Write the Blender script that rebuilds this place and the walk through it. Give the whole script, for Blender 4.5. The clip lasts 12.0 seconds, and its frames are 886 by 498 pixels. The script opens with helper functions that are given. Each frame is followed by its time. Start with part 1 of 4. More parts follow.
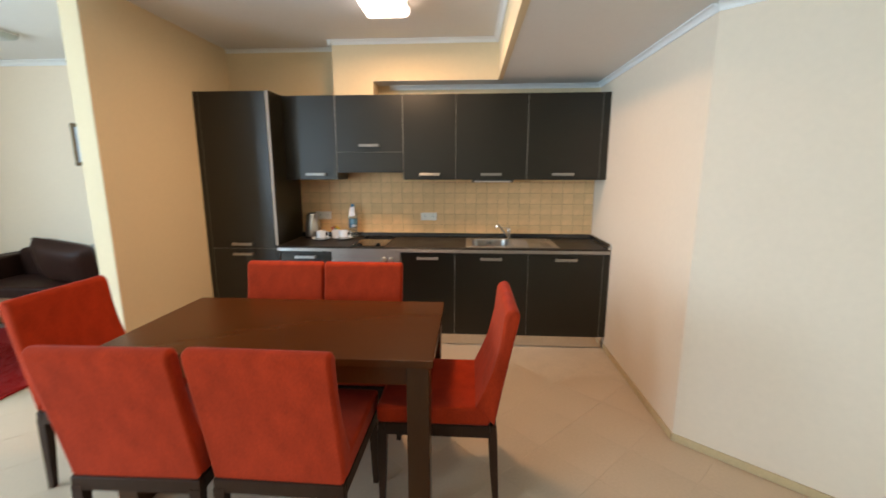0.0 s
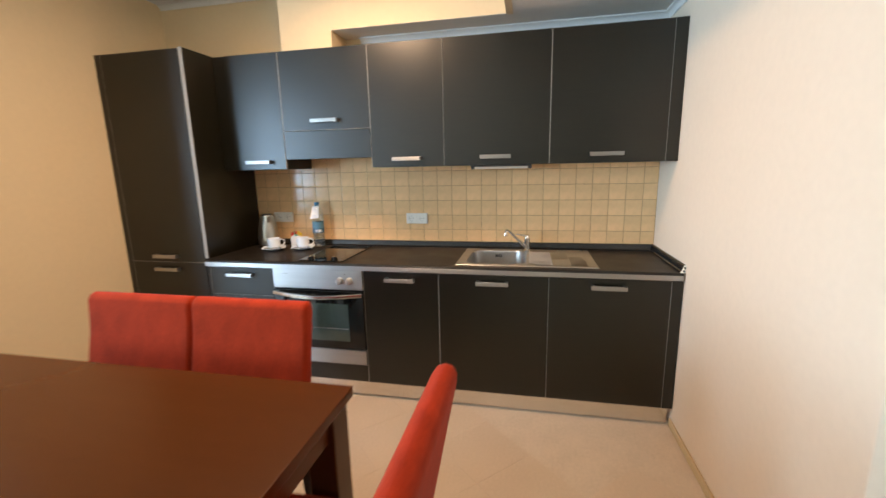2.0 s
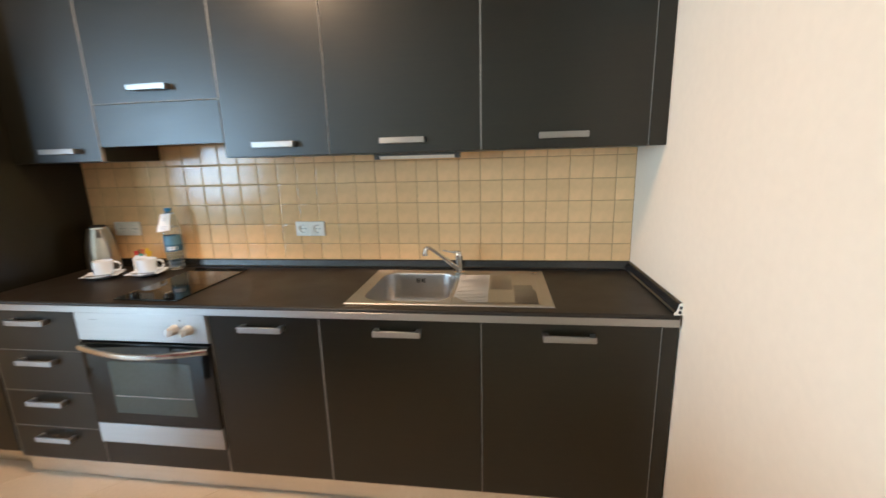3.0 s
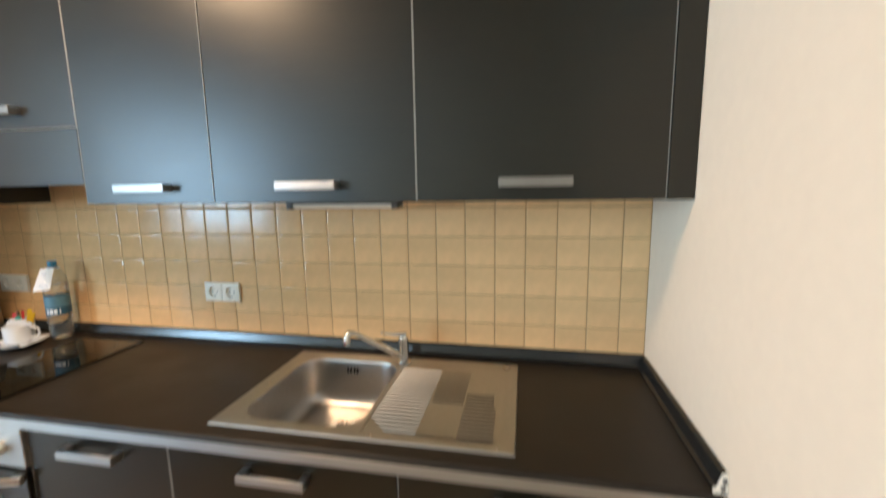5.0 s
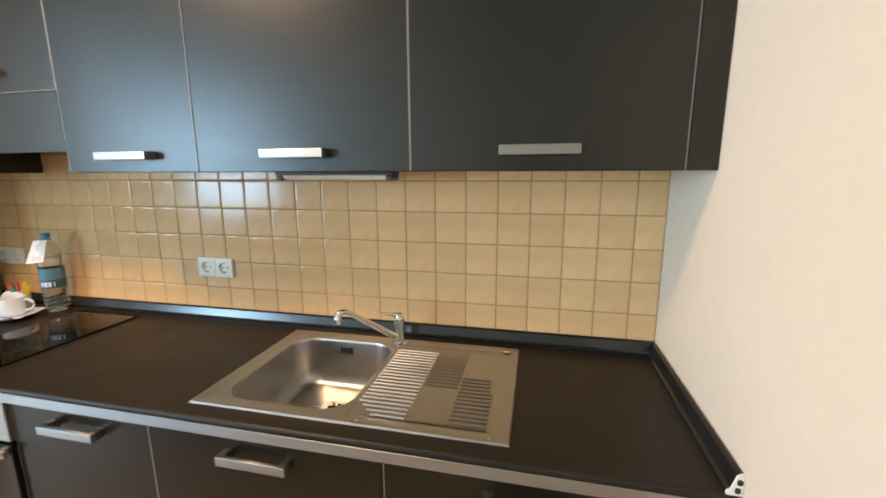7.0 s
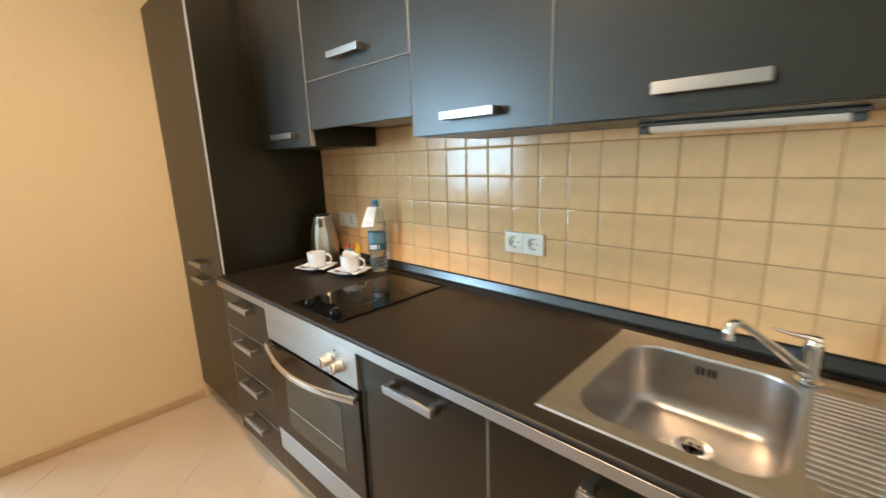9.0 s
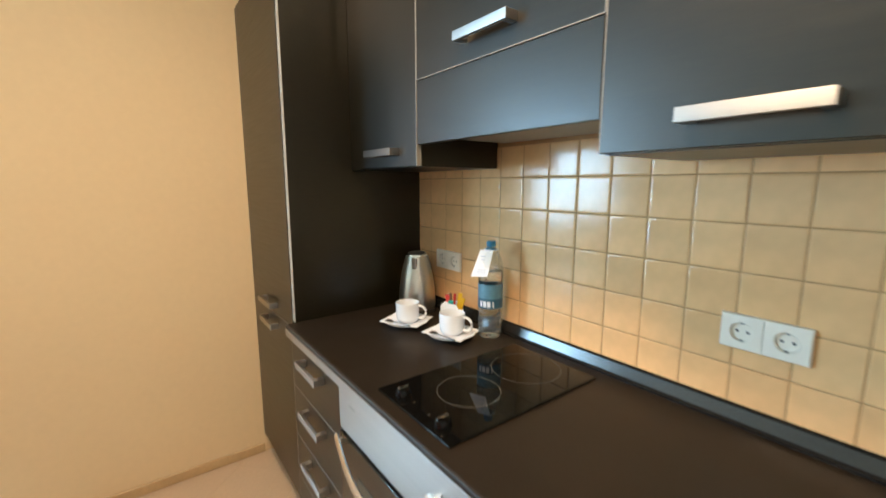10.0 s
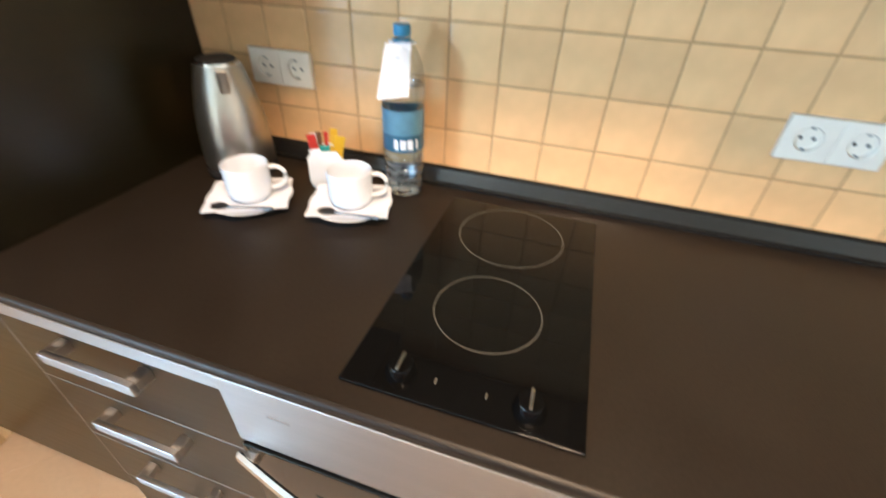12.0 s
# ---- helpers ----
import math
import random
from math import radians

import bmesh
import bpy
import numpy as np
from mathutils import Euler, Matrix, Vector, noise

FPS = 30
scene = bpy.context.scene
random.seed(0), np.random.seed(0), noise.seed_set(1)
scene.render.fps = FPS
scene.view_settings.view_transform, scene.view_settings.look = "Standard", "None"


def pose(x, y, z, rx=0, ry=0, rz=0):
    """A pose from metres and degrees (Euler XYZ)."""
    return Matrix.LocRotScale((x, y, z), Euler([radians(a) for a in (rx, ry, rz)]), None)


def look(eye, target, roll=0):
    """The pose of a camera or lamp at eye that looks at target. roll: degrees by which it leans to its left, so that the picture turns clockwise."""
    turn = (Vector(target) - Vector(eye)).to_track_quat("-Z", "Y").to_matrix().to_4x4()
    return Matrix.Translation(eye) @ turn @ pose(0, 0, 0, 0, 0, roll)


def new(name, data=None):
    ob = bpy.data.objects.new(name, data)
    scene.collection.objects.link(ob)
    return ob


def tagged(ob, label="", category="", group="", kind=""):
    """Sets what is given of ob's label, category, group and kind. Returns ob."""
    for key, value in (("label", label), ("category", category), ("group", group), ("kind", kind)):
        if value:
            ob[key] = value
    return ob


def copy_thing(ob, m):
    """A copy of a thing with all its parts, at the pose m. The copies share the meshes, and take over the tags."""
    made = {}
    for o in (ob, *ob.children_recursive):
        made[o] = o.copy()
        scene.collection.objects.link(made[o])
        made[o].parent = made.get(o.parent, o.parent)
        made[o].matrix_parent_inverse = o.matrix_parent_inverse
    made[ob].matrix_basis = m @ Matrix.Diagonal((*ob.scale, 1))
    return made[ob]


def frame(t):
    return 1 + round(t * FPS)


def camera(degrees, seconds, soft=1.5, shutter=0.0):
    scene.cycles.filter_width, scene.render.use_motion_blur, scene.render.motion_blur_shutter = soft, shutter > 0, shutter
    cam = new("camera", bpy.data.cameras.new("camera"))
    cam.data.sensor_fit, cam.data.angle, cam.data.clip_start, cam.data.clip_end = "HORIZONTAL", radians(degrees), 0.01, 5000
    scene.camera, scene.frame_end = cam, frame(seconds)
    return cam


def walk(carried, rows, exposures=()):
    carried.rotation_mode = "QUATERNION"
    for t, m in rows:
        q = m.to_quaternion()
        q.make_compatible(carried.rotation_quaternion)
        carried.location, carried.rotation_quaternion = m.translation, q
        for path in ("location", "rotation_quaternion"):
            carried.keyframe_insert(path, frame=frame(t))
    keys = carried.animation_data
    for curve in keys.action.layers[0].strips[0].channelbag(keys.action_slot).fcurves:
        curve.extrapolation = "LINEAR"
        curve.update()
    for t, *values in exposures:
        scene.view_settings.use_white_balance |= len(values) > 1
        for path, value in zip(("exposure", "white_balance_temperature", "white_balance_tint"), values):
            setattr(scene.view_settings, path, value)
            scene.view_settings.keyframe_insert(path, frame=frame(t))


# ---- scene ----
cam = camera(93.8, 12.0, shutter=0.4)
PATH = [
    (0, (0.135, 0.27, 1.48), (0.009, 2.232, 1.113), 0.0),
    (0.5, (0.224, 0.319, 1.44), (-0.207, 2.22, 0.994), 0.5),
    (1, (0.313, 0.619, 1.432), (-0.191, 2.505, 0.997), -0.2),
    (1.5, (0.403, 0.997, 1.396), (-0.061, 2.899, 0.987), -1.0),
    (2, (0.513, 1.433, 1.4), (0.107, 3.353, 1.015), -1.2),
    (2.5, (0.556, 1.878, 1.394), (0.213, 3.808, 0.997), -1.6),
    (3, (0.685, 2.263, 1.384), (0.415, 4.198, 0.957), -1.6),
    (3.2, (0.742, 2.403, 1.385), (0.499, 4.336, 0.929), -1.4),
    (4.8, (0.867, 2.819, 1.392), (0.518, 4.735, 0.939), -1.4),
    (5, (0.892, 2.833, 1.447), (0.509, 4.774, 1.152), -0.9),
    (5.5, (0.935, 2.848, 1.533), (0.495, 4.799, 1.537), 0.2),
    (6, (0.937, 2.858, 1.564), (0.458, 4.8, 1.59), 0.5),
    (6.5, (0.923, 2.894, 1.477), (0.482, 4.833, 1.259), -0.1),
    (6.7, (0.924, 2.907, 1.443), (0.529, 4.842, 1.127), -0.2),
    (8.3, (0.752, 2.931, 1.374), (-0.323, 4.55, 0.899), -1.0),
    (8.5, (0.703, 2.952, 1.361), (-0.472, 4.504, 0.901), -1.3),
    (9, (0.49, 3.02, 1.345), (-0.853, 4.44, 0.921), -1.9),
    (9.5, (0.239, 3.079, 1.341), (-1.225, 4.387, 0.957), -1.5),
    (10, (-0.005, 3.223, 1.359), (-1.587, 4.408, 1.05), 0.0),
    (10.5, (-0.234, 3.279, 1.441), (-1.78, 4.536, 1.264), 0.5),
    (11, (-0.469, 3.311, 1.508), (-1.876, 4.709, 1.25), 0.2),
    (11.5, (-0.617, 3.369, 1.371), (-1.593, 4.951, 0.632), -0.0),
    (12, (-0.662, 3.402, 1.283), (-1.119, 4.959, 0.114), 2.8),
]
EXPOSURES = [(0.0, -0.38, 7400, 19), (0.5, -0.33, 7300, 19), (1.0, -0.19, 7300, 19), (2.5, -0.01, 6650, 15), (5.0, -0.02, 6750, 12), (6.7, 0.01, 6750, 12), (8.5, 0.27, 7100, 11),
             (9.0, 0.28, 6850, 10), (9.5, 0.29, 6550, 9), (10.0, 0.27, 6500, 8), (10.5, 0.4, 6450, 7), (11.0, 0.49, 6450, 6), (11.5, 0.6, 6450, 11), (12.0, 0.71, 6250, 14)]
walk(cam, [(t, look(eye, target, roll)) for t, eye, target, roll in PATH], EXPOSURES)

# ---- light ----
world = bpy.data.worlds.new("world")
scene.world = world
world.use_nodes = True
wn = world.node_tree.nodes
sky = wn.new("ShaderNodeTexSky")
sky.sky_type, sky.sun_disc = "NISHITA", False
sky.sun_elevation, sky.sun_rotation = radians(40), radians(250)
world.node_tree.links.new(sky.outputs[0], wn["Background"].inputs[0])
wn["Background"].inputs[1].default_value = 0.12

# SOUTH is unseen and set far back, so less light bounces into the kitchen
LIVING_WEST, LIVING_NORTH, SOUTH, EAST = -5.35, 4.45, -5.4, 3.7
WIN_Y0, WIN_Y1, WIN_Z0, WIN_Z1 = -3.50, -1.00, 0.62, 2.50
# span of an added, unseen window that lifts the living-room light
ADDEDWIN_Y0, ADDEDWIN_Y1 = 0.50, 1.75


def area_lamp(name, m, sx, sy, watts, colour):
    data = bpy.data.lights.new(name, "AREA")
    data.shape, data.size, data.size_y, data.energy, data.color = "RECTANGLE", sx, sy, watts, colour
    ob = new(name, data)
    ob.matrix_world = m
    return ob


# daylight by one inferred window and an added one that brightens the living room
for y0, y1 in ((WIN_Y0, WIN_Y1), (ADDEDWIN_Y0, ADDEDWIN_Y1)):
    area_lamp("window_daylight_and_fill", pose(LIVING_WEST + 0.02, (y0 + y1) / 2, (WIN_Z0 + WIN_Z1) / 2, 90, 0, -90),
              y1 - y0 - 0.1, WIN_Z1 - WIN_Z0 - 0.1, 110 * (y1 - y0 - 0.1) * (WIN_Z1 - WIN_Z0 - 0.1), (0.43, 0.725, 1.0))
# the lit ceiling lamp over the kitchen
area_lamp("ceiling_lamp_light", pose(-0.435, 3.17, 2.488), 0.30, 0.30, 35, (1.0, 0.685, 0.41))


# ---- materials ----
def material(name, colour, rough=0.5, metal=0.0, var=0.08, scale=3.0, fine=60.0, bump=0.0, bump_scale=80.0,
             stretch=(1, 1, 1), coat=0.0, sheen=0.0, spec=0.5, random_tone=0.0, emit=0.0, rough_var=0.0, fine_amount=0.5, brushed=0.0):
    """A surface with tone variation at two scales and fine relief."""
    m = bpy.data.materials.new(name)
    m.use_nodes = True
    nodes, links = m.node_tree.nodes, m.node_tree.links
    b = nodes["Principled BSDF"]
    b.inputs["Roughness"].default_value, b.inputs["Metallic"].default_value = rough, metal
    b.inputs["Specular IOR Level"].default_value = spec
    b.inputs["Coat Weight"].default_value, b.inputs["Coat Roughness"].default_value = coat, 0.08
    b.inputs["Sheen Weight"].default_value, b.inputs["Sheen Roughness"].default_value = sheen, 0.4
    geo = nodes.new("ShaderNodeTexCoord")
    mp = nodes.new("ShaderNodeMapping")
    mp.inputs["Scale"].default_value = stretch
    links.new(geo.outputs["Object"], mp.inputs["Vector"])
    n1, n2 = nodes.new("ShaderNodeTexNoise"), nodes.new("ShaderNodeTexNoise")
    n1.inputs["Scale"].default_value, n1.inputs["Detail"].default_value = scale, 3
    n2.inputs["Scale"].default_value, n2.inputs["Detail"].default_value = fine, 2
    for n in (n1, n2):
        links.new(mp.outputs[0], n.inputs["Vector"])
    mix = nodes.new("ShaderNodeMix")
    mix.inputs["Factor"].default_value = fine_amount
    links.new(n1.outputs[0], mix.inputs["A"])
    links.new(n2.outputs[0], mix.inputs["B"])
    tone = nodes.new("ShaderNodeMapRange")
    tone.inputs["From Min"].default_value, tone.inputs["From Max"].default_value = 0.3, 0.7
    tone.inputs["To Min"].default_value, tone.inputs["To Max"].default_value = 1 - var, 1 + var
    links.new(mix.outputs["Result"], tone.inputs["Value"])
    value = tone.outputs[0]
    if random_tone:
        info = nodes.new("ShaderNodeObjectInfo")
        rr = nodes.new("ShaderNodeMapRange")
        rr.inputs["To Min"].default_value, rr.inputs["To Max"].default_value = 1 - random_tone, 1 + random_tone
        links.new(info.outputs["Random"], rr.inputs["Value"])
        mul = nodes.new("ShaderNodeMath")
        mul.operation = "MULTIPLY"
        links.new(value, mul.inputs[0])
        links.new(rr.outputs[0], mul.inputs[1])
        value = mul.outputs[0]
    hue = nodes.new("ShaderNodeHueSaturation")
    hue.inputs["Color"].default_value = (*colour, 1)
    links.new(value, hue.inputs["Value"])
    links.new(hue.outputs[0], b.inputs["Base Color"])
    if rough_var:
        rm = nodes.new("ShaderNodeMapRange")
        rm.inputs["From Min"].default_value, rm.inputs["From Max"].default_value = 0.3, 0.7
        rm.inputs["To Min"].default_value, rm.inputs["To Max"].default_value = rough - rough_var, rough + rough_var
        links.new(n1.outputs[0], rm.inputs["Value"])
        links.new(rm.outputs[0], b.inputs["Roughness"])
    if bump:
        n3 = nodes.new("ShaderNodeTexNoise")
        n3.inputs["Scale"].default_value, n3.inputs["Detail"].default_value = bump_scale, 2
        links.new(mp.outputs[0], n3.inputs["Vector"])
        bp = nodes.new("ShaderNodeBump")
        bp.inputs["Strength"].default_value, bp.inputs["Distance"].default_value = bump, 0.002
        links.new(n3.outputs[0], bp.inputs["Height"])
        links.new(bp.outputs[0], b.inputs["Normal"])
    if brushed:
        tangent = nodes.new("ShaderNodeTangent")
        tangent.direction_type, tangent.axis = "RADIAL", "Z"
        b.inputs["Anisotropic"].default_value, b.inputs["Anisotropic Rotation"].default_value = brushed, 0.25
        links.new(tangent.outputs[0], b.inputs["Tangent"])
    if emit:
        b.inputs["Emission Color"].default_value = (*colour, 1)
        b.inputs["Emission Strength"].default_value = emit
    return m


def clear(name, colour, rough=0.0, ior=1.45):
    m = bpy.data.materials.new(name)
    m.use_nodes = True
    b = m.node_tree.nodes["Principled BSDF"]
    b.inputs["Base Color"].default_value = (*colour, 1)
    b.inputs["Roughness"].default_value, b.inputs["IOR"].default_value = rough, ior
    b.inputs["Transmission Weight"].default_value = 1
    return m


# one cream-yellow paint in three tints; each wall's light is put into its colour
PAINT = material("cream_paint_cool_light", (0.78, 0.626, 0.475), 0.75, var=0.025, scale=1.2, fine=35, bump=0.10, bump_scale=260)
WINDOWLITPAINT = material("cream_paint_window_light", (0.85, 0.685, 0.515), 0.75, var=0.025, scale=1.2, fine=35, bump=0.10, bump_scale=260)
WARMLITPAINT = material("yellow_paint_warm_light", (0.765, 0.600, 0.376), 0.75, var=0.025, scale=1.2, fine=35, bump=0.10, bump_scale=260)
CEILING = material("white_ceiling_paint", (0.78, 0.76, 0.73), 0.85, var=0.02, scale=1.0, fine=30, bump=0.06, bump_scale=200)
CORNICE = material("white_cornice", (0.80, 0.79, 0.76), 0.6, var=0.02)
FLOOR = material("beige_floor_tile", (0.59, 0.452, 0.322), 0.42, var=0.06, scale=2.5, fine=70, bump=0.05, bump_scale=120, random_tone=0.012, rough_var=0.06)
GROUT = material("pale_grout", (0.60, 0.475, 0.35), 0.85, var=0.08, scale=8)
SKIRT = material("beige_skirting", (0.54, 0.385, 0.21), 0.45, var=0.08, scale=5)
WENGE = material("dark_wenge_laminate", (0.0066, 0.0051, 0.0013), 0.325, var=0.45, scale=5, fine=30, bump=0.003, bump_scale=45, stretch=(1.0, 4, 18), spec=0.56, rough_var=0.02)
BAND = material("pale_edge_band", (0.21, 0.20, 0.18), 0.4, var=0.05, scale=9)
TALLEDGE = material("pale_grey_edge_strip", (0.40, 0.385, 0.36), 0.4, var=0.04, scale=9)
UPSTAND = material("glossy_dark_upstand", (0.012, 0.012, 0.012), 0.20, var=0.15, scale=6, fine=120, spec=0.6)
WORKTOP = material("dark_worktop", (0.018, 0.0132, 0.0092), 0.44, var=0.25, scale=6, fine=160, bump=0.10, bump_scale=300, spec=0.28, rough_var=0.05)
STEEL = material("brushed_steel", (0.42, 0.41, 0.40), 0.41, 1.0, var=0.06, scale=4, fine=90, bump=0.04, bump_scale=90, stretch=(1, 8, 18), brushed=0.75)
SINKSTEEL = material("sink_steel", (0.48, 0.46, 0.44), 0.33, 1.0, var=0.07, scale=5, fine=80, bump=0.03, bump_scale=120, rough_var=0.06)
KETTLESTEEL = material("satin_kettle_steel", (0.52, 0.49, 0.44), 0.30, 1.0, var=0.04, scale=4, fine=60, stretch=(1, 1, 14))
CHROME = material("chrome", (0.78, 0.77, 0.75), 0.08, 1.0, var=0.02)
PLINTH = material("plinth_aluminium", (0.74, 0.72, 0.68), 0.26, 1.0, var=0.05, scale=4, stretch=(1, 1, 10))
WALLTILE = material("honey_wall_tile", (0.76, 0.465, 0.228), 0.155, spec=0.28, var=0.12, scale=7, fine=26, fine_amount=0.3, bump=0.07, bump_scale=11, random_tone=0.05, rough_var=0.04)
WALLGROUT = material("tile_grout", (0.43, 0.245, 0.105), 0.8, var=0.1)
PLASTIC = material("white_plastic", (0.84, 0.77, 0.66), 0.35, var=0.02)
DARKHOLE = material("dark_recess", (0.015, 0.014, 0.013), 0.6, var=0.05)
GREYPLASTIC = material("grey_plastic", (0.26, 0.26, 0.25), 0.4, var=0.04)
HOUSING = material("dark_grey_plastic", (0.09, 0.085, 0.075), 0.4, var=0.05)
BLACKGLASS = material("black_glass", (0.004, 0.004, 0.004), 0.04, var=0.1, spec=0.17)
OVENGLASS = material("oven_glass", (0.006, 0.007, 0.007), 0.05, var=0.1, spec=0.42)
# teal of a reflected window is put into this glass colour
OVENWINDOW = material("oven_window_teal_reflection", (0.036, 0.060, 0.055), 0.06, var=0.15, scale=3, spec=0.75)
RING = material("pale_ring_print", (0.11, 0.105, 0.09), 0.25, var=0.1)
FABRIC = material("red_chenille", (0.40, 0.034, 0.0095), 0.92, var=0.26, scale=15, fine=170, bump=0.5, bump_scale=230, sheen=0.08, spec=0.08, stretch=(1, 1, 0.45), fine_amount=0.42)
DARKWOOD = material("dark_brown_wood", (0.090, 0.0245, 0.0055), 0.27, spec=0.17, var=0.05, scale=3, fine=28, stretch=(1.2, 9, 9))
TABLELEG = material("dark_table_leg_wood", (0.062, 0.022, 0.007), 0.30, spec=0.20, var=0.10, scale=3, fine=28, bump=0.012, bump_scale=50, stretch=(9, 9, 1.2), rough_var=0.015)
LEGWOOD = material("dark_leg_wood", (0.038, 0.016, 0.008), 0.42, spec=0.13, var=0.2, scale=4, fine=30, bump=0.05, bump_scale=60, stretch=(8, 8, 1))
COFFEEWOOD = material("grey_brown_wood", (0.15, 0.072, 0.036), 0.4, spec=0.22, var=0.2, scale=3, fine=26, bump=0.08, bump_scale=50, stretch=(1, 9, 9))
LEATHER = material("dark_brown_leather", (0.030, 0.012, 0.008), 0.48, spec=0.11, var=0.2, scale=6, fine=110, bump=0.2, bump_scale=150)
RUG = material("red_shaggy_rug", (0.34, 0.011, 0.008), 0.95, var=0.14, scale=18, fine=150, bump=0.4, bump_scale=120, sheen=0.06, spec=0.1)
PORCELAIN = material("white_porcelain", (0.80, 0.85, 0.92), 0.12, var=0.02)
KNOBMETAL = material("satin_nickel", (0.80, 0.78, 0.74), 0.36, 1.0, var=0.03)
SPOONSTEEL = material("spoon_steel", (0.28, 0.27, 0.26), 0.38, 1.0, var=0.04)
PAPER = material("white_paper", (0.79, 0.84, 0.93), 0.7, var=0.03)
PRINT = material("pale_blue_print", (0.45, 0.55, 0.72), 0.7, var=0.1)


def clear_film(name, colour, gloss):
    """Thin clear plastic: lets light straight through and shines towards its rim."""
    m = bpy.data.materials.new(name)
    m.use_nodes = True
    nodes, links = m.node_tree.nodes, m.node_tree.links
    t, g, mix = nodes.new("ShaderNodeBsdfTransparent"), nodes.new("ShaderNodeBsdfGlossy"), nodes.new("ShaderNodeMixShader")
    lw, scale = nodes.new("ShaderNodeLayerWeight"), nodes.new("ShaderNodeMapRange")
    lw.inputs["Blend"].default_value = 0.22
    scale.inputs["To Min"].default_value, scale.inputs["To Max"].default_value = 0.09, gloss
    links.new(lw.outputs["Facing"], scale.inputs["Value"])
    t.inputs["Color"].default_value = (*colour, 1)
    g.inputs["Roughness"].default_value = 0.06
    links.new(scale.outputs[0], mix.inputs[0])
    links.new(t.outputs[0], mix.inputs[1])
    links.new(g.outputs[0], mix.inputs[2])
    links.new(mix.outputs[0], nodes["Material Output"].inputs["Surface"])
    return m


BOTTLE = clear_film("clear_bottle_plastic", (0.93, 0.955, 0.965), 0.65)
WATER = clear("clear_water", (0.985, 0.995, 1.0), 0.0, 1.33)
LABELBLUE = material("blue_label", (0.02, 0.10, 0.18), 0.35, var=0.15, scale=30)
LABELPALE = material("pale_blue_label", (0.09, 0.22, 0.32), 0.35, var=0.15, scale=30)
CAPBLUE = material("blue_cap", (0.02, 0.22, 0.42), 0.35, var=0.04)
REDFOIL = material("red_sachet", (0.50, 0.03, 0.02), 0.4, var=0.1)
YELLOWFOIL = material("yellow_sachet", (0.65, 0.42, 0.02), 0.4, var=0.1)
TEALFOIL = material("teal_sachet", (0.01, 0.30, 0.28), 0.4, var=0.1)
BROWNFOIL = material("brown_sachet", (0.12, 0.05, 0.02), 0.4, var=0.1)
LAMPLIT = material("lit_lamp_glass", (1.0, 0.86, 0.76), 0.4, var=0.0, emit=6.0)
LAMPOFF = material("unlit_lamp_glass", (0.50, 0.55, 0.54), 0.3, var=0.03)
PICTURE = material("pale_blue_picture", (0.55, 0.62, 0.70), 0.3, var=0.2, scale=8)
GOLDFRAME = material("brown_gilt_frame", (0.16, 0.09, 0.035), 0.4, 0.3, var=0.2, scale=20)
CUSHION = material("pale_grey_cushion", (0.52, 0.50, 0.46), 0.9, var=0.08, scale=12, fine=150, bump=0.2)
FRAMEWHITE = material("white_window_frame", (0.78, 0.78, 0.77), 0.4, var=0.02)
PANE = clear("window_glass", (1, 1, 1), 0.0, 1.45)


# ---- mesh helpers ----
def add_box(bm, x0, x1, y0, y1, z0, z1, bevel=0.0, seg=1):
    made = bmesh.ops.create_cube(bm, size=1.0)["verts"]
    for v in made:
        v.co = (x0 + (v.co.x + 0.5) * (x1 - x0), y0 + (v.co.y + 0.5) * (y1 - y0), z0 + (v.co.z + 0.5) * (z1 - z0))
    if bevel:
        edges = list({e for v in made for e in v.link_edges})
        bmesh.ops.bevel(bm, geom=edges, offset=bevel, segments=seg, profile=0.5, affect="EDGES")
    return bm


def box(x0, x1, y0, y1, z0, z1, bevel=0.0, seg=1):
    return add_box(bmesh.new(), x0, x1, y0, y1, z0, z1, bevel, seg)


def lathe(profile, n=28, centre=(0, 0), bm=None):
    """Turns (radius, height) pairs about an upright axis."""
    bm = bm or bmesh.new()
    rings = []
    for r, z in profile:
        if r < 1e-5:
            rings.append([bm.verts.new((centre[0], centre[1], z))])
        else:
            rings.append([bm.verts.new((centre[0] + r * math.cos(2 * math.pi * i / n), centre[1] + r * math.sin(2 * math.pi * i / n), z)) for i in range(n)])
    for a, b in zip(rings, rings[1:]):
        for i in range(n):
            j = (i + 1) % n
            if len(a) == 1 and len(b) > 1:
                bm.faces.new((a[0], b[j], b[i]))
            elif len(b) == 1 and len(a) > 1:
                bm.faces.new((a[i], a[j], b[0]))
            elif len(a) > 1:
                bm.faces.new((a[i], a[j], b[j], b[i]))
    bmesh.ops.recalc_face_normals(bm, faces=bm.faces[:])
    return bm


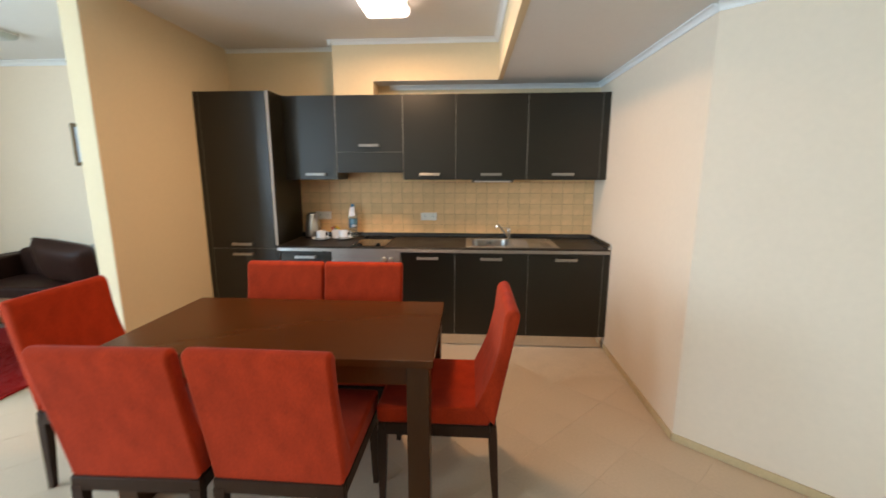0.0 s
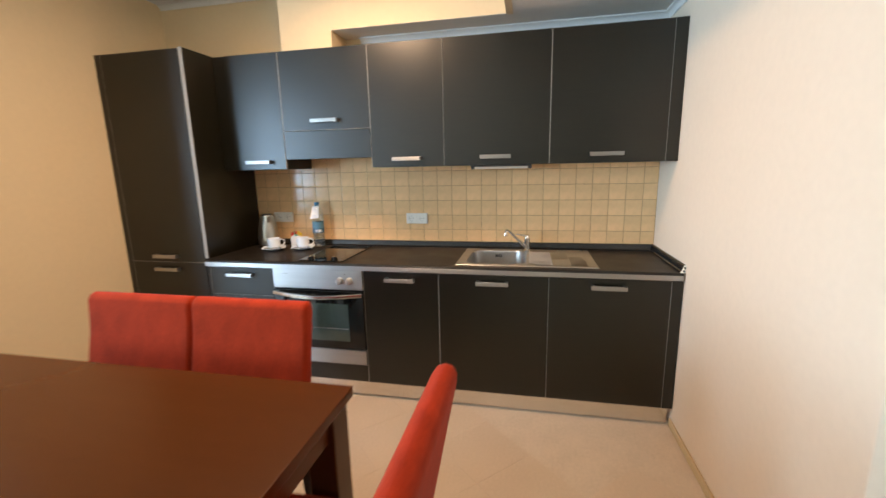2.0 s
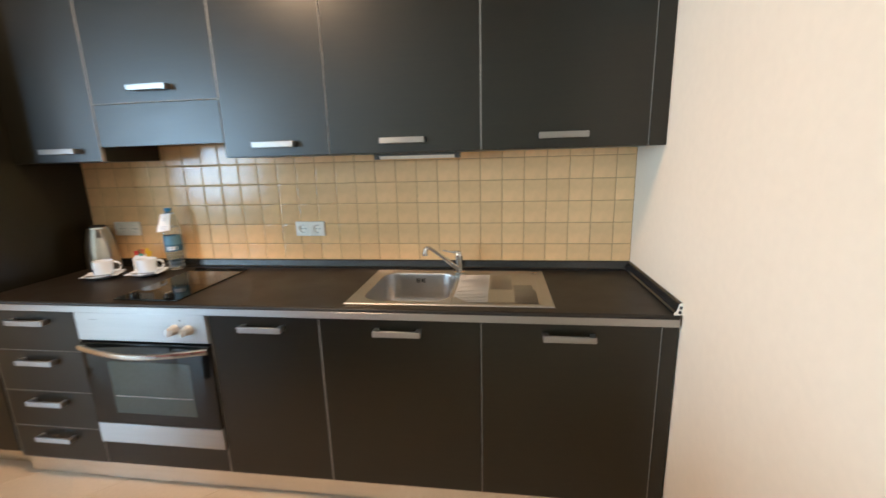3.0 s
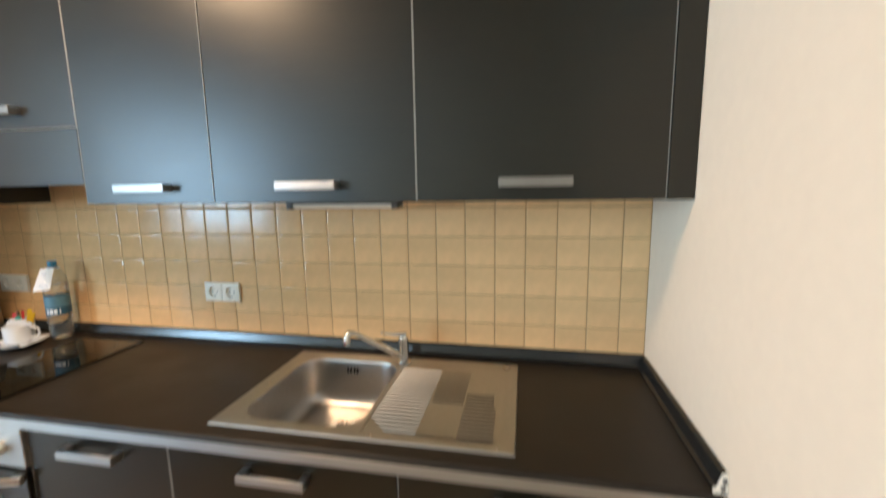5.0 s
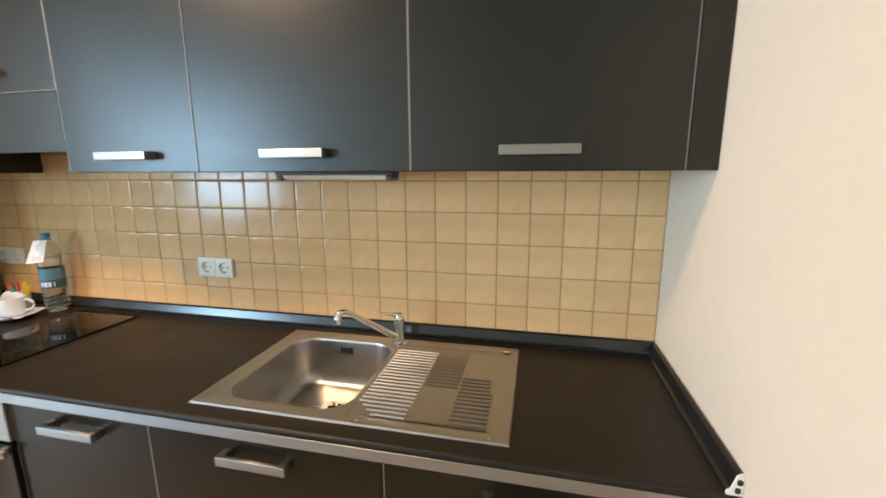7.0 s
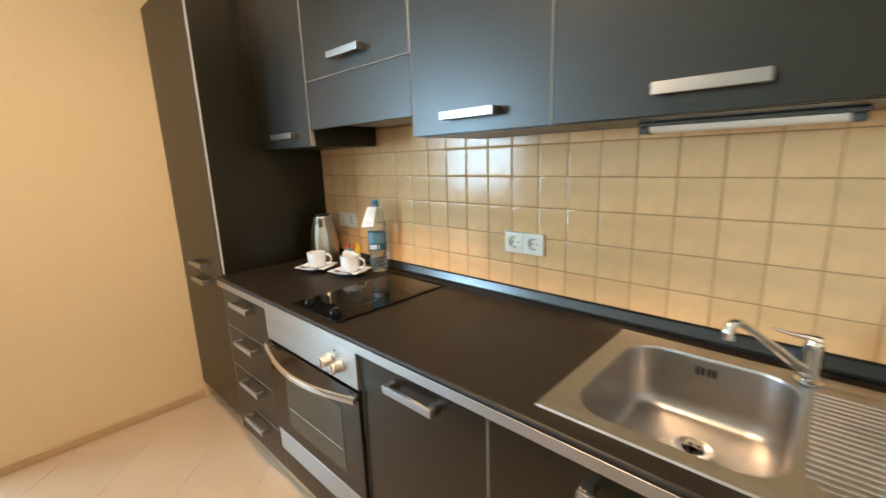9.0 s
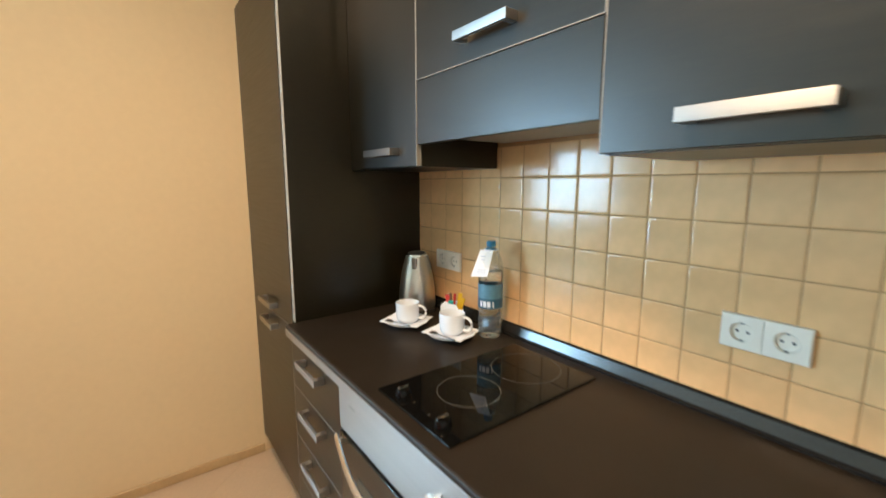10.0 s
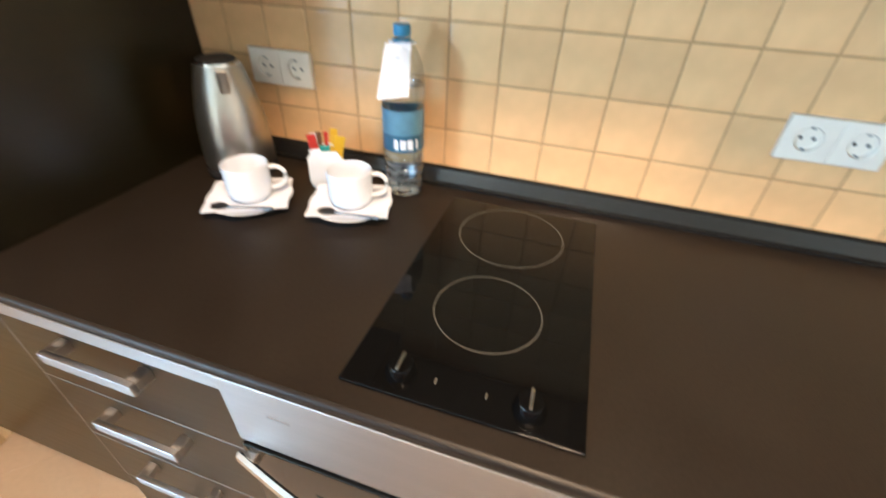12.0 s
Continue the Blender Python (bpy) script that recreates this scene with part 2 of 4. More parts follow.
def tube(points, radii, n=10, bm=None):
    """A round bar along a line of points."""
    bm = bm or bmesh.new()
    pts = [Vector(p) for p in points]
    if not isinstance(radii, (list, tuple)):
        radii = [radii] * len(pts)
    rings = []
    for i, p in enumerate(pts):
        d = (pts[min(i + 1, len(pts) - 1)] - pts[max(i - 1, 0)]).normalized()
        side = d.cross(Vector((0, 0, 1)))
        side = side.normalized() if side.length > 1e-3 else Vector((1, 0, 0))
        up = side.cross(d).normalized()
        rings.append([bm.verts.new(p + radii[i] * (math.cos(2 * math.pi * k / n) * side + math.sin(2 * math.pi * k / n) * up)) for k in range(n)])
    for a, b in zip(rings, rings[1:]):
        for k in range(n):
            bm.faces.new((a[k], a[(k + 1) % n], b[(k + 1) % n], b[k]))
    bm.faces.new(rings[0])
    bm.faces.new(rings[-1])
    bmesh.ops.recalc_face_normals(bm, faces=bm.faces[:])
    return bm


def slab(outline, axis, a, b, bevel=0.0, seg=2, bm=None):
    """An outline of (u, v) pairs drawn out along an axis from a to b."""
    bm = bm or bmesh.new()

    def at(u, v, w):
        return {"x": (w, u, v), "y": (u, w, v), "z": (u, v, w)}[axis]
    lo = [bm.verts.new(at(u, v, a)) for u, v in outline]
    hi = [bm.verts.new(at(u, v, b)) for u, v in outline]
    faces = [bm.faces.new(lo), bm.faces.new(hi)]
    n = len(outline)
    for i in range(n):
        faces.append(bm.faces.new((lo[i], lo[(i + 1) % n], hi[(i + 1) % n], hi[i])))
    bmesh.ops.recalc_face_normals(bm, faces=faces)
    if bevel:
        edges = [e for f in faces[:2] for e in f.edges]
        bmesh.ops.bevel(bm, geom=edges, offset=bevel, segments=seg, profile=0.5, affect="EDGES")
    return bm


def rounded(x0, x1, y0, y1, r, n=6):
    """The outline of a rectangle with round corners."""
    out = []
    for cx, cy, a0 in ((x1 - r, y1 - r, 0), (x0 + r, y1 - r, 90), (x0 + r, y0 + r, 180), (x1 - r, y0 + r, 270)):
        for i in range(n + 1):
            a = radians(a0 + 90 * i / n)
            out.append((cx + r * math.cos(a), cy + r * math.sin(a)))
    return out


def mesh_of(name, bm, mat, smooth=False):
    data = bpy.data.meshes.new(name)
    if smooth:
        for f in bm.faces:
            f.smooth = True
        for e in bm.edges:
            if len(e.link_faces) == 2 and e.calc_face_angle(0) > radians(38):
                e.smooth = False
    normals = []
    if smooth:
        bm.normal_update()
        area = {f: f.calc_area() for f in bm.faces}
        for f in bm.faces:
            for v in f.verts:
                total = Vector()
                for g in v.link_faces:
                    if g.normal.dot(f.normal) > 0.66:
                        total += g.normal * area[g]
                normals.append(total.normalized() if total.length > 1e-14 else f.normal.copy())
    bm.to_mesh(data)
    bm.free()
    if normals:
        data.normals_split_custom_set(normals)
    data.materials.append(mat)
    return data


def part(name, bm, mat, parent, label="", smooth=True):
    """One mesh object under a thing or under a part of it, in the thing's own coordinates."""
    ob = new(name, mesh_of(name, bm, mat, smooth))
    ob.parent = parent
    if label:
        ob["label"] = label
    return ob


def thing(name, label, category, m=None, group=""):
    ob = new(name)
    ob.empty_display_size = 0.1
    ob.matrix_world = m or Matrix()
    return tagged(ob, label, category, group)


def structure(name, bm, mat, label="", category="", smooth=False):
    ob = new(name, mesh_of(name, bm, mat, smooth))
    return tagged(ob, label or name.replace("_", " "), category or name.split("_")[0], "", "structure")


# ---- large structure ----
CEIL, SOFFIT = 2.58, 2.247
WALL_E, WALL_N, PART_X = 1.28, 4.224, -2.12
KINK = Vector((1.285, 2.436, 0))
DIAG = Vector((0.755, -0.656, 0)).normalized()

floor = structure("floor", box(-5.6, 4.0, SOUTH - 0.2, 4.7, -0.12, -0.0012), GROUT, "pale grout bed of the tiled floor", "floor")
structure("wall_north", box(PART_X, 1.45, WALL_N, 4.40, -0.05, 2.75), WARMLITPAINT, "pale yellow painted kitchen back wall, warm light in its tint")
structure("wall_north_living", box(-5.55, PART_X - 0.125, LIVING_NORTH, LIVING_NORTH + 0.15, -0.05, 2.75), WINDOWLITPAINT, "cream painted living-room wall, window light in its tint")
structure("wall_partition", box(PART_X - 0.125, PART_X, 2.72, LIVING_NORTH + 0.15, -0.05, CEIL + 0.01, 0.004), WARMLITPAINT, "pale yellow painted partition wall with a bright end, warm light in its tint", "wall")
bm = bmesh.new()
for y0, y1, z0, z1 in ((SOUTH - 0.15, WIN_Y0, -0.05, 2.75), (WIN_Y1, ADDEDWIN_Y0, -0.05, 2.75), (ADDEDWIN_Y1, LIVING_NORTH, -0.05, 2.75), (WIN_Y0, WIN_Y1, -0.05, WIN_Z0),
                       (WIN_Y0, WIN_Y1, WIN_Z1, 2.75), (ADDEDWIN_Y0, ADDEDWIN_Y1, -0.05, WIN_Z0), (ADDEDWIN_Y0, ADDEDWIN_Y1, WIN_Z1, 2.75)):
    add_box(bm, LIVING_WEST - 0.15, LIVING_WEST, y0, y1, z0, z1)
structure("wall_west", bm, WARMLITPAINT, "pale yellow painted living-room wall, warm light in its tint, second window added")
structure("wall_east", box(WALL_E, WALL_E + 0.15, KINK.y + 0.09, WALL_N, -0.05, 2.75), PAINT, "cream painted wall beside the kitchen units, cool light in its tint")
bm = bmesh.new()
n_out = Vector((-DIAG.y, DIAG.x, 0))
corner_a, corner_b = Vector((WALL_E, KINK.y, 0)), Vector((WALL_E, KINK.y, 0)) + DIAG * 3.2
foot = [corner_a, corner_b, corner_b + n_out * 0.15, corner_a + n_out * 0.15]
foot[3] = Vector((WALL_E + 0.15, KINK.y + 0.09, 0))
foot.append(Vector((WALL_E, KINK.y + 0.09, 0)))
slab([(p.x, p.y) for p in foot], "z", -0.05, 2.75, bm=bm)
structure("wall_east_angled", bm, PAINT, "cream painted wall that turns away at an angle, cool light in its tint", "wall")
# the last two walls are unseen and only close the room
structure("wall_east_far", box(corner_b.x, corner_b.x + 0.15, SOUTH, corner_b.y + 0.1, -0.05, 2.75), PAINT, "unseen cream painted wall that closes the room")
structure("wall_south", box(-5.5, corner_b.x + 0.15, SOUTH - 0.15, SOUTH, -0.05, 2.75), PAINT, "unseen cream painted wall that closes the room")
WX = LIVING_WEST


def framed_window(name, y0, y1, lights):
    """A white-framed window in the west wall, with so many panes side by side."""
    w = structure(name, box(WX - 0.14, WX - 0.01, y0, y1, WIN_Z0, WIN_Z0 + 0.03), FRAMEWHITE, "white-framed living-room window out of view", "window")
    bars = [y0 + (y1 - y0 - 0.06) * k / lights for k in range(lights + 1)]
    for y in bars:
        part("window_frame", box(WX - 0.11, WX - 0.05, y, y + 0.06, WIN_Z0 + 0.03, WIN_Z1), FRAMEWHITE, w, smooth=False)
    for a, b in zip(bars, bars[1:]):
        part("window_frame", box(WX - 0.11, WX - 0.05, a + 0.06, b, WIN_Z1 - 0.06, WIN_Z1), FRAMEWHITE, w, smooth=False)
        pane = part("pane", box(WX - 0.085, WX - 0.079, a + 0.06, b, WIN_Z0 + 0.03, WIN_Z1 - 0.06), PANE, w, smooth=False)
        pane.visible_shadow = False


framed_window("window_1", WIN_Y0, WIN_Y1, 3)
# unseen second window, added only as a fill for the living room
framed_window("window_2", ADDEDWIN_Y0, ADDEDWIN_Y1, 2)

structure("ceiling", box(-5.6, 4.0, SOUTH - 0.2, 4.7, CEIL, CEIL + 0.12), CEILING, "white painted ceiling")
structure("ceiling_soffit", box(0.366, 3.95, SOUTH, WALL_N, SOFFIT, SOFFIT + 0.02), CEILING, "lowered white ceiling over the kitchen side", "ceiling")
structure("ceiling_beam_underside", box(-0.709, 0.366, 4.012, WALL_N, SOFFIT, SOFFIT + 0.0015), CEILING, "white underside of the beam", "ceiling")
structure("wall_soffit_side", box(0.362, 0.40, SOUTH, 4.02, SOFFIT - 0.002, CEIL), WARMLITPAINT, "pale yellow painted side of the lowered ceiling, warm light in its tint", "wall")
structure("wall_beam", slab([(-1.06, 2.122), (-0.71, 2.122), (-0.71, SOFFIT + 0.002), (0.40, SOFFIT + 0.002), (0.40, CEIL), (-1.06, CEIL)], "y", 4.010, WALL_N), WARMLITPAINT, "pale yellow painted column and beam over the wall units, warm light in its tint", "wall")


def cornice(name, p, q, inward, z, size=0.045):
    """A small coved moulding under a ceiling from p to q; inward points into the room."""
    p, q, inward = Vector((*p, z)), Vector((*q, z)), Vector((*inward, 0)).normalized()
    bm = bmesh.new()
    prof = [(0, 0), (size, 0), (size, -0.2 * size), (0.62 * size, -0.34 * size), (0.34 * size, -0.62 * size), (0.2 * size, -size), (0, -size)]
    ends = [[bm.verts.new(e + inward * u + Vector((0, 0, v))) for u, v in prof] for e in (p, q)]
    n = len(prof)
    for i in range(n):
        bm.faces.new((ends[0][i], ends[0][(i + 1) % n], ends[1][(i + 1) % n], ends[1][i]))
    bm.faces.new(ends[0])
    bm.faces.new(ends[1])
    bmesh.ops.recalc_face_normals(bm, faces=bm.faces[:])
    return structure(name, bm, CORNICE, "white coved ceiling moulding", "trim")


cornice("trim_column", (-1.095, 4.010), (0.362, 4.010), (0, -1), CEIL - 0.001, 0.036)
cornice("trim_column_side", (-1.06, 3.975), (-1.06, WALL_N), (-1, 0), CEIL - 0.001, 0.036)
cornice("trim_soffit_side", (0.362, SOUTH), (0.362, 4.010), (-1, 0), CEIL - 0.001, 0.04)
cornice("trim_back", (-0.60, WALL_N), (WALL_E, WALL_N), (0, -1), SOFFIT - 0.001, 0.036)
cornice("trim_east", (WALL_E, KINK.y), (WALL_E, WALL_N), (-1, 0), SOFFIT - 0.001, 0.036)
cornice("trim_angled", tuple(corner_a.xy), tuple(corner_b.xy), tuple(-n_out.xy), SOFFIT - 0.001, 0.036)
cornice("trim_living", (LIVING_WEST, LIVING_NORTH), (PART_X - 0.125, LIVING_NORTH), (0, -1), CEIL - 0.001, 0.05)
cornice("trim_west", (LIVING_WEST, SOUTH), (LIVING_WEST, LIVING_NORTH), (1, 0), CEIL - 0.001, 0.05)
cornice("trim_kitchen_back", (PART_X, WALL_N), (-1.06, WALL_N), (0, -1), CEIL - 0.001, 0.03)


def skirting(name, p, q, inward):
    p, q, inward = Vector((*p, 0)), Vector((*q, 0)), Vector((*inward, 0)).normalized()
    a, b = p + inward * 0.010, q + inward * 0.010
    return structure(name, slab([(v.x, v.y) for v in (p, q, b, a)], "z", 0.001, 0.048, 0.003, 1), SKIRT, "low beige tile skirting", "baseboard")


skirting("baseboard_east", (WALL_E, KINK.y), (WALL_E, 3.66), (-1, 0))
skirting("baseboard_angled", corner_a.xy, corner_b.xy, -n_out.xy)
skirting("baseboard_partition", (PART_X, 2.73), (PART_X, 3.66), (1, 0))
skirting("baseboard_partition_end", (PART_X - 0.125, 2.72), (PART_X, 2.72), (0, -1))
skirting("baseboard_living", (LIVING_WEST + 0.01, LIVING_NORTH), (PART_X - 0.125, LIVING_NORTH), (0, -1))
skirting("baseboard_west", (LIVING_WEST, SOUTH), (LIVING_WEST, LIVING_NORTH), (1, 0))

# ---- kitchen units ----
FRONT, UP_FRONT = 3.64, 3.892
TOP_UP, BOT_UP = 2.118, 1.410
TOP_Z = 0.86


def handle_mesh(cx, y, cz, length=0.175):
    """A flat steel bar on two square feet, in front of the plane y."""
    bm = bmesh.new()
    add_box(bm, cx - length / 2, cx + length / 2, y - 0.034, y - 0.024, cz - 0.011, cz + 0.011, 0.0012)
    for s in (-1, 1):
        x = cx + s * (length / 2 - 0.009)
        add_box(bm, x - 0.009, x + 0.009, y - 0.0245, y + 0.001, cz - 0.0105, cz + 0.0105, 0.001)
    return bm


def front_panel(name, unit, x0, x1, z0, z1, handle=None, bands="lr", flat=""):
    """A cabinet front with pale edge bands and, if asked, a bar handle at height handle."""
    g = 0.0016
    d = part(name, box(x0 + g, x1 - g, 0, 0.018, z0 + g, z1 - g, 0.0012), WENGE, unit, smooth=False)
    strips = {"l": (x0 + 0.0002, x0 + 0.0024, z0 + g, z1 - g), "r": (x1 - 0.0024, x1 - 0.0002, z0 + g, z1 - g),
              "t": (x0 + 0.003, x1 - 0.003, z1 - 0.0024, z1 - 0.0002), "b": (x0 + 0.003, x1 - 0.003, z0 + 0.0002, z0 + 0.0024)}
    for side in bands:
        a, b, c, e = strips[side]
        part("edge_band", box(a, b, -0.0006, 0.017, c, e), BAND, d, "pale edge banding", False)
    if handle is not None:
        part("handle", handle_mesh((x0 + x1) / 2, 0, handle), STEEL, d, "flat brushed-steel bar handle")
    return d


def carcass(unit, w, depth, z0, z1):
    return part("body", box(0.001, w - 0.001, 0.0195, depth, z0, z1), WENGE, unit, smooth=False)


# tall unit
tall = thing("tall_cabinet", "tall dark wenge cabinet with two steel handles", "cabinet", pose(-2.090, 3.661, 0))
part("body", box(0.0, 0.575, 0.0195, 0.56, 0.10, 2.118), WENGE, tall, smooth=False)
part("side_panel", box(0.576, 0.598, 0.004, 0.56, 0.10, 2.122, 0.001), WENGE, tall, smooth=False)
part("edge_band", box(0.5755, 0.5985, 0.0015, 0.004, 0.862, 2.122), TALLEDGE, tall, "pale edge banding", False)
front_panel("door", tall, 0.014, 0.575, 0.832, 2.118, 0.872, "l")
front_panel("door", tall, 0.014, 0.575, 0.11, 0.832, 0.786, "lt")
part("filler_strip", box(-0.031, 0.0125, 0.003, 0.02, 0.10, 2.118), WENGE, tall, smooth=False)

# drawer unit
drawers = thing("drawer_unit", "dark wenge base unit with four drawers", "cabinet", pose(-1.472, FRONT, 0))
carcass(drawers, 0.449, 0.555, 0.10, 0.818)
for z0, z1 in ((0.637, 0.816), (0.446, 0.637), (0.272, 0.446), (0.11, 0.272)):
    front_panel("drawer_front", drawers, 0.004, 0.449, z0, z1, z1 - 0.045, "lrb")

# oven and its housing
OX = -1.0225
oven = thing("oven", "built-in steel and black glass oven", "oven", pose(OX, FRONT, 0))
part("body", box(0.004, 0.582, 0.02, 0.54, 0.226, 0.80), DARKHOLE, oven, smooth=False)
panel = part("control_panel", box(0.003, 0.583, -0.012, 0.02, 0.700, 0.820, 0.003, 2), STEEL, oven, "brushed-steel control panel")
for kx in (0.445, 0.505):
    bm = lathe([(0, 0.0), (0.021, 0.0), (0.021, 0.006), (0.0175, 0.009), (0.0165, 0.030), (0.0145, 0.033), (0, 0.033)], 24)
    add_box(bm, -0.0035, 0.0035, -0.0165, 0.0165, 0.026, 0.038, 0.001)
    bmesh.ops.transform(bm, matrix=pose(kx, -0.012, 0.757, 90, 0, 0), verts=bm.verts[:])
    part("knob", bm, KNOBMETAL, panel, "satin metal round control knob")
part("printed_mark", box(0.07, 0.105, -0.0130, -0.0121, 0.788, 0.792), GREYPLASTIC, panel, "grey printed mark", False)
part("indicator_lamp", lathe([(0, 0), (0.003, 0), (0.003, 0.002), (0, 0.002)], 10, (0, 0)), DARKHOLE, panel).matrix_local = pose(0.475, -0.0121, 0.795, 90)
odoor = part("oven_door", box(0.003, 0.583, -0.014, 0.02, 0.322, 0.690, 0.003, 2), OVENGLASS, oven, "black glass oven door")
part("door_window", box(0.115, 0.485, -0.0152, -0.0139, 0.375, 0.610, 0.0004), OVENWINDOW, odoor, "glass window with a teal reflection in its colour")
part("rack", tube([(0.125, -0.0158, 0.455), (0.475, -0.0158, 0.455)], 0.0011, 6), STEEL, odoor, "thin bright oven rack")
bm = bmesh.new()
bow = []
for i in range(17):
    u = i / 16
    bow.append((0.004 + 0.576 * u, -0.024 - 0.046 * math.sin(math.pi * u), 0.672 - 0.010 * math.sin(math.pi * u)))
rows = []
for x, y, z in bow:
    rows.append([bm.verts.new((x, y + dy, z + dz)) for dy, dz in ((-0.005, -0.009), (-0.0065, 0.0), (-0.005, 0.009), (0.001, 0.012), (0.005, 0.009), (0.005, -0.009), (0.001, -0.012))])
for a, b in zip(rows, rows[1:]):
    for k in range(7):
        bm.faces.new((a[k], a[(k + 1) % 7], b[(k + 1) % 7], b[k]))
bm.faces.new(rows[0])
bm.faces.new(rows[-1])
bmesh.ops.recalc_face_normals(bm, faces=bm.faces[:])
for hx in (0.02, 0.56):
    add_box(bm, hx - 0.008, hx + 0.012, -0.028, -0.012, 0.660, 0.682, 0.002)
part("door_handle", bm, PLINTH, odoor, "bowed brushed-steel oven handle")
part("lower_trim", box(0.003, 0.583, -0.012, 0.02, 0.226, 0.318, 0.003, 2), STEEL, oven, "brushed-steel strip under the door")
housing = thing("oven_housing", "dark wenge panel under the oven", "cabinet", pose(OX, FRONT, 0))
part("side_panel", box(-0.0015, 0.0028, 0.02, 0.555, 0.10, 0.818), WENGE, housing, smooth=False)
front_panel("fascia", housing, 0.0, 0.586, 0.11, 0.222, None, "tr")

# base cupboards
X3, X4, X5, XE = -0.436, 0.016, 0.620, 1.224
for x0, x1, top, bands in ((X3, X4, 0.818, "lr"), (X4, X5, 0.66, "l"), (X5, XE, 0.818, "lr")):
    unit = thing("base_cabinet", "dark wenge base cupboard with a steel bar handle", "cabinet", pose(x0, FRONT, 0), "base cupboards")
    carcass(unit, x1 - x0, 0.555, 0.10, top)
    front_panel("door", unit, 0, x1 - x0, 0.11, 0.816, 0.772, bands)
filler = thing("filler_panel", "narrow dark wenge filler panel beside the wall", "cabinet panel", pose(XE + 0.002, FRONT, 0))
part("panel", box(0, 0.05, 0.001, 0.018, 0.11, 0.816, 0.001), WENGE, filler, smooth=False)
bm = box(-1.490, 1.268, FRONT + 0.035, FRONT + 0.050, 0.002, 0.108, 0.002)
add_box(bm, -2.10, -1.4905, FRONT + 0.080, FRONT + 0.095, 0.002, 0.0995, 0.002)
tagged(new("plinth", mesh_of("plinth", bm, PLINTH)), "pale aluminium kitchen plinth on the floor", "plinth")

# worktop with a cut-out for the sink
SX0, SX1, SY0, SY1 = 0.105, 0.880, 3.676, 4.150
worktop = thing("worktop", "long dark brown laminate worktop with steel front edge", "worktop", pose(0, 0, TOP_Z))
bm = bmesh.new()
outer = ((-1.4905, FRONT - 0.004), (1.268, FRONT - 0.004), (1.268, 4.200), (-1.4905, 4.200))
inner = ((SX0 + 0.02, SY0 + 0.02), (SX1 - 0.02, SY0 + 0.02), (SX1 - 0.02, SY1 - 0.02), (SX0 + 0.02, SY1 - 0.02))
ot, it, ob_, ib = [[bm.verts.new((x, y, z)) for x, y in loop] for loop, z in ((outer, 0.0), (inner, 0.0), (outer, -0.040), (inner, -0.040))]
for i in range(4):
    j = (i + 1) % 4
    for quad in ((ot[i], ot[j], it[j], it[i]), (ob_[j], ob_[i], ib[i], ib[j]), (ot[j], ot[i], ob_[i], ob_[j]), (it[i], it[j], ib[j], ib[i])):
        bm.faces.new(quad)
bmesh.ops.recalc_face_normals(bm, faces=bm.faces[:])
part("top", bm, WORKTOP, worktop, smooth=False)
NOSE = [(FRONT - 0.0042, -0.0005), (FRONT - 0.0080, -0.0015), (FRONT - 0.0108, -0.0045), (FRONT - 0.0118, -0.0095), (FRONT - 0.0118, -0.0395), (FRONT - 0.0042, -0.0395)]
part("nose", slab(NOSE, "x", -1.4900, 1.2715), WORKTOP, worktop, "rounded dark front edge")
part("front_edge", box(-1.4900, 1.272, FRONT - 0.0140, FRONT - 0.0119, -0.0400, -0.0135, 0.0007, 1), STEEL, worktop, "brushed-steel front edge strip", False)
UPS = [(0, 0), (0.024, 0), (0.024, 0.006), (0.018, 0.010), (0.010, 0.036), (0.004, 0.040), (0, 0.040)]
part("upstand", slab([(4.211 - u, v + 0.0005) for u, v in UPS], "x", -1.4900, 1.278), UPSTAND, worktop, "dark upstand along the tiles", False)
part("upstand", slab([(1.2785 - u, v + 0.0007) for u, v in UPS], "y", FRONT - 0.002, 4.188), UPSTAND, worktop, "dark upstand along the wall", False)
cap = part("end_cap", slab([(1.279 - 1.05 * u, 1.02 * v) for u, v in UPS], "y", FRONT - 0.007, FRONT - 0.002), PLASTIC, worktop, "pale end cap", False)
for u, v in ((0.0085, 0.010), (0.0065, 0.026)):
    part("cap_hole", slab(rounded(1.279 - u - 0.0045, 1.279 - u + 0.0045, v - 0.0055, v + 0.0055, 0.003, 4), "y", FRONT - 0.0078, FRONT - 0.0069), DARKHOLE, cap, "dark slot", False)

# wall units
for x0, x1, bands in ((-1.395, -1.024, "r"), (X3 - 0.004, 0.012, "lr"), (0.012, 0.615, "r"), (0.615, 1.218, "lr")):
    unit = thing("wall_cabinet", "dark wenge wall cupboard with a steel bar handle", "cabinet", pose(x0, UP_FRONT, BOT_UP), "wall cupboards")
    carcass(unit, x1 - x0, 0.33, 0.0, TOP_UP - BOT_UP)
    front_panel("door", unit, 0, x1 - x0, 0.0, TOP_UP - BOT_UP, 0.047, bands)
hood = thing("hood_cabinet", "dark wenge cooker-hood cupboard with a lift-up door", "cabinet", pose(-1.0225, UP_FRONT, 1.469))
part("body", box(0.001, 0.581, 0.0195, 0.33, 0.03, TOP_UP - 1.469), WENGE, hood, smooth=False)
front_panel("fascia", hood, 0, 0.582, 0.0, 0.175, None, "")
front_panel("door", hood, 0, 0.582, 0.175, TOP_UP - 1.469, 0.231, "lrb")
part("filter_grille", box(0.05, 0.53, 0.05, 0.30, 0.018, 0.0295, 0.002), GREYPLASTIC, hood, "grey hood filter")
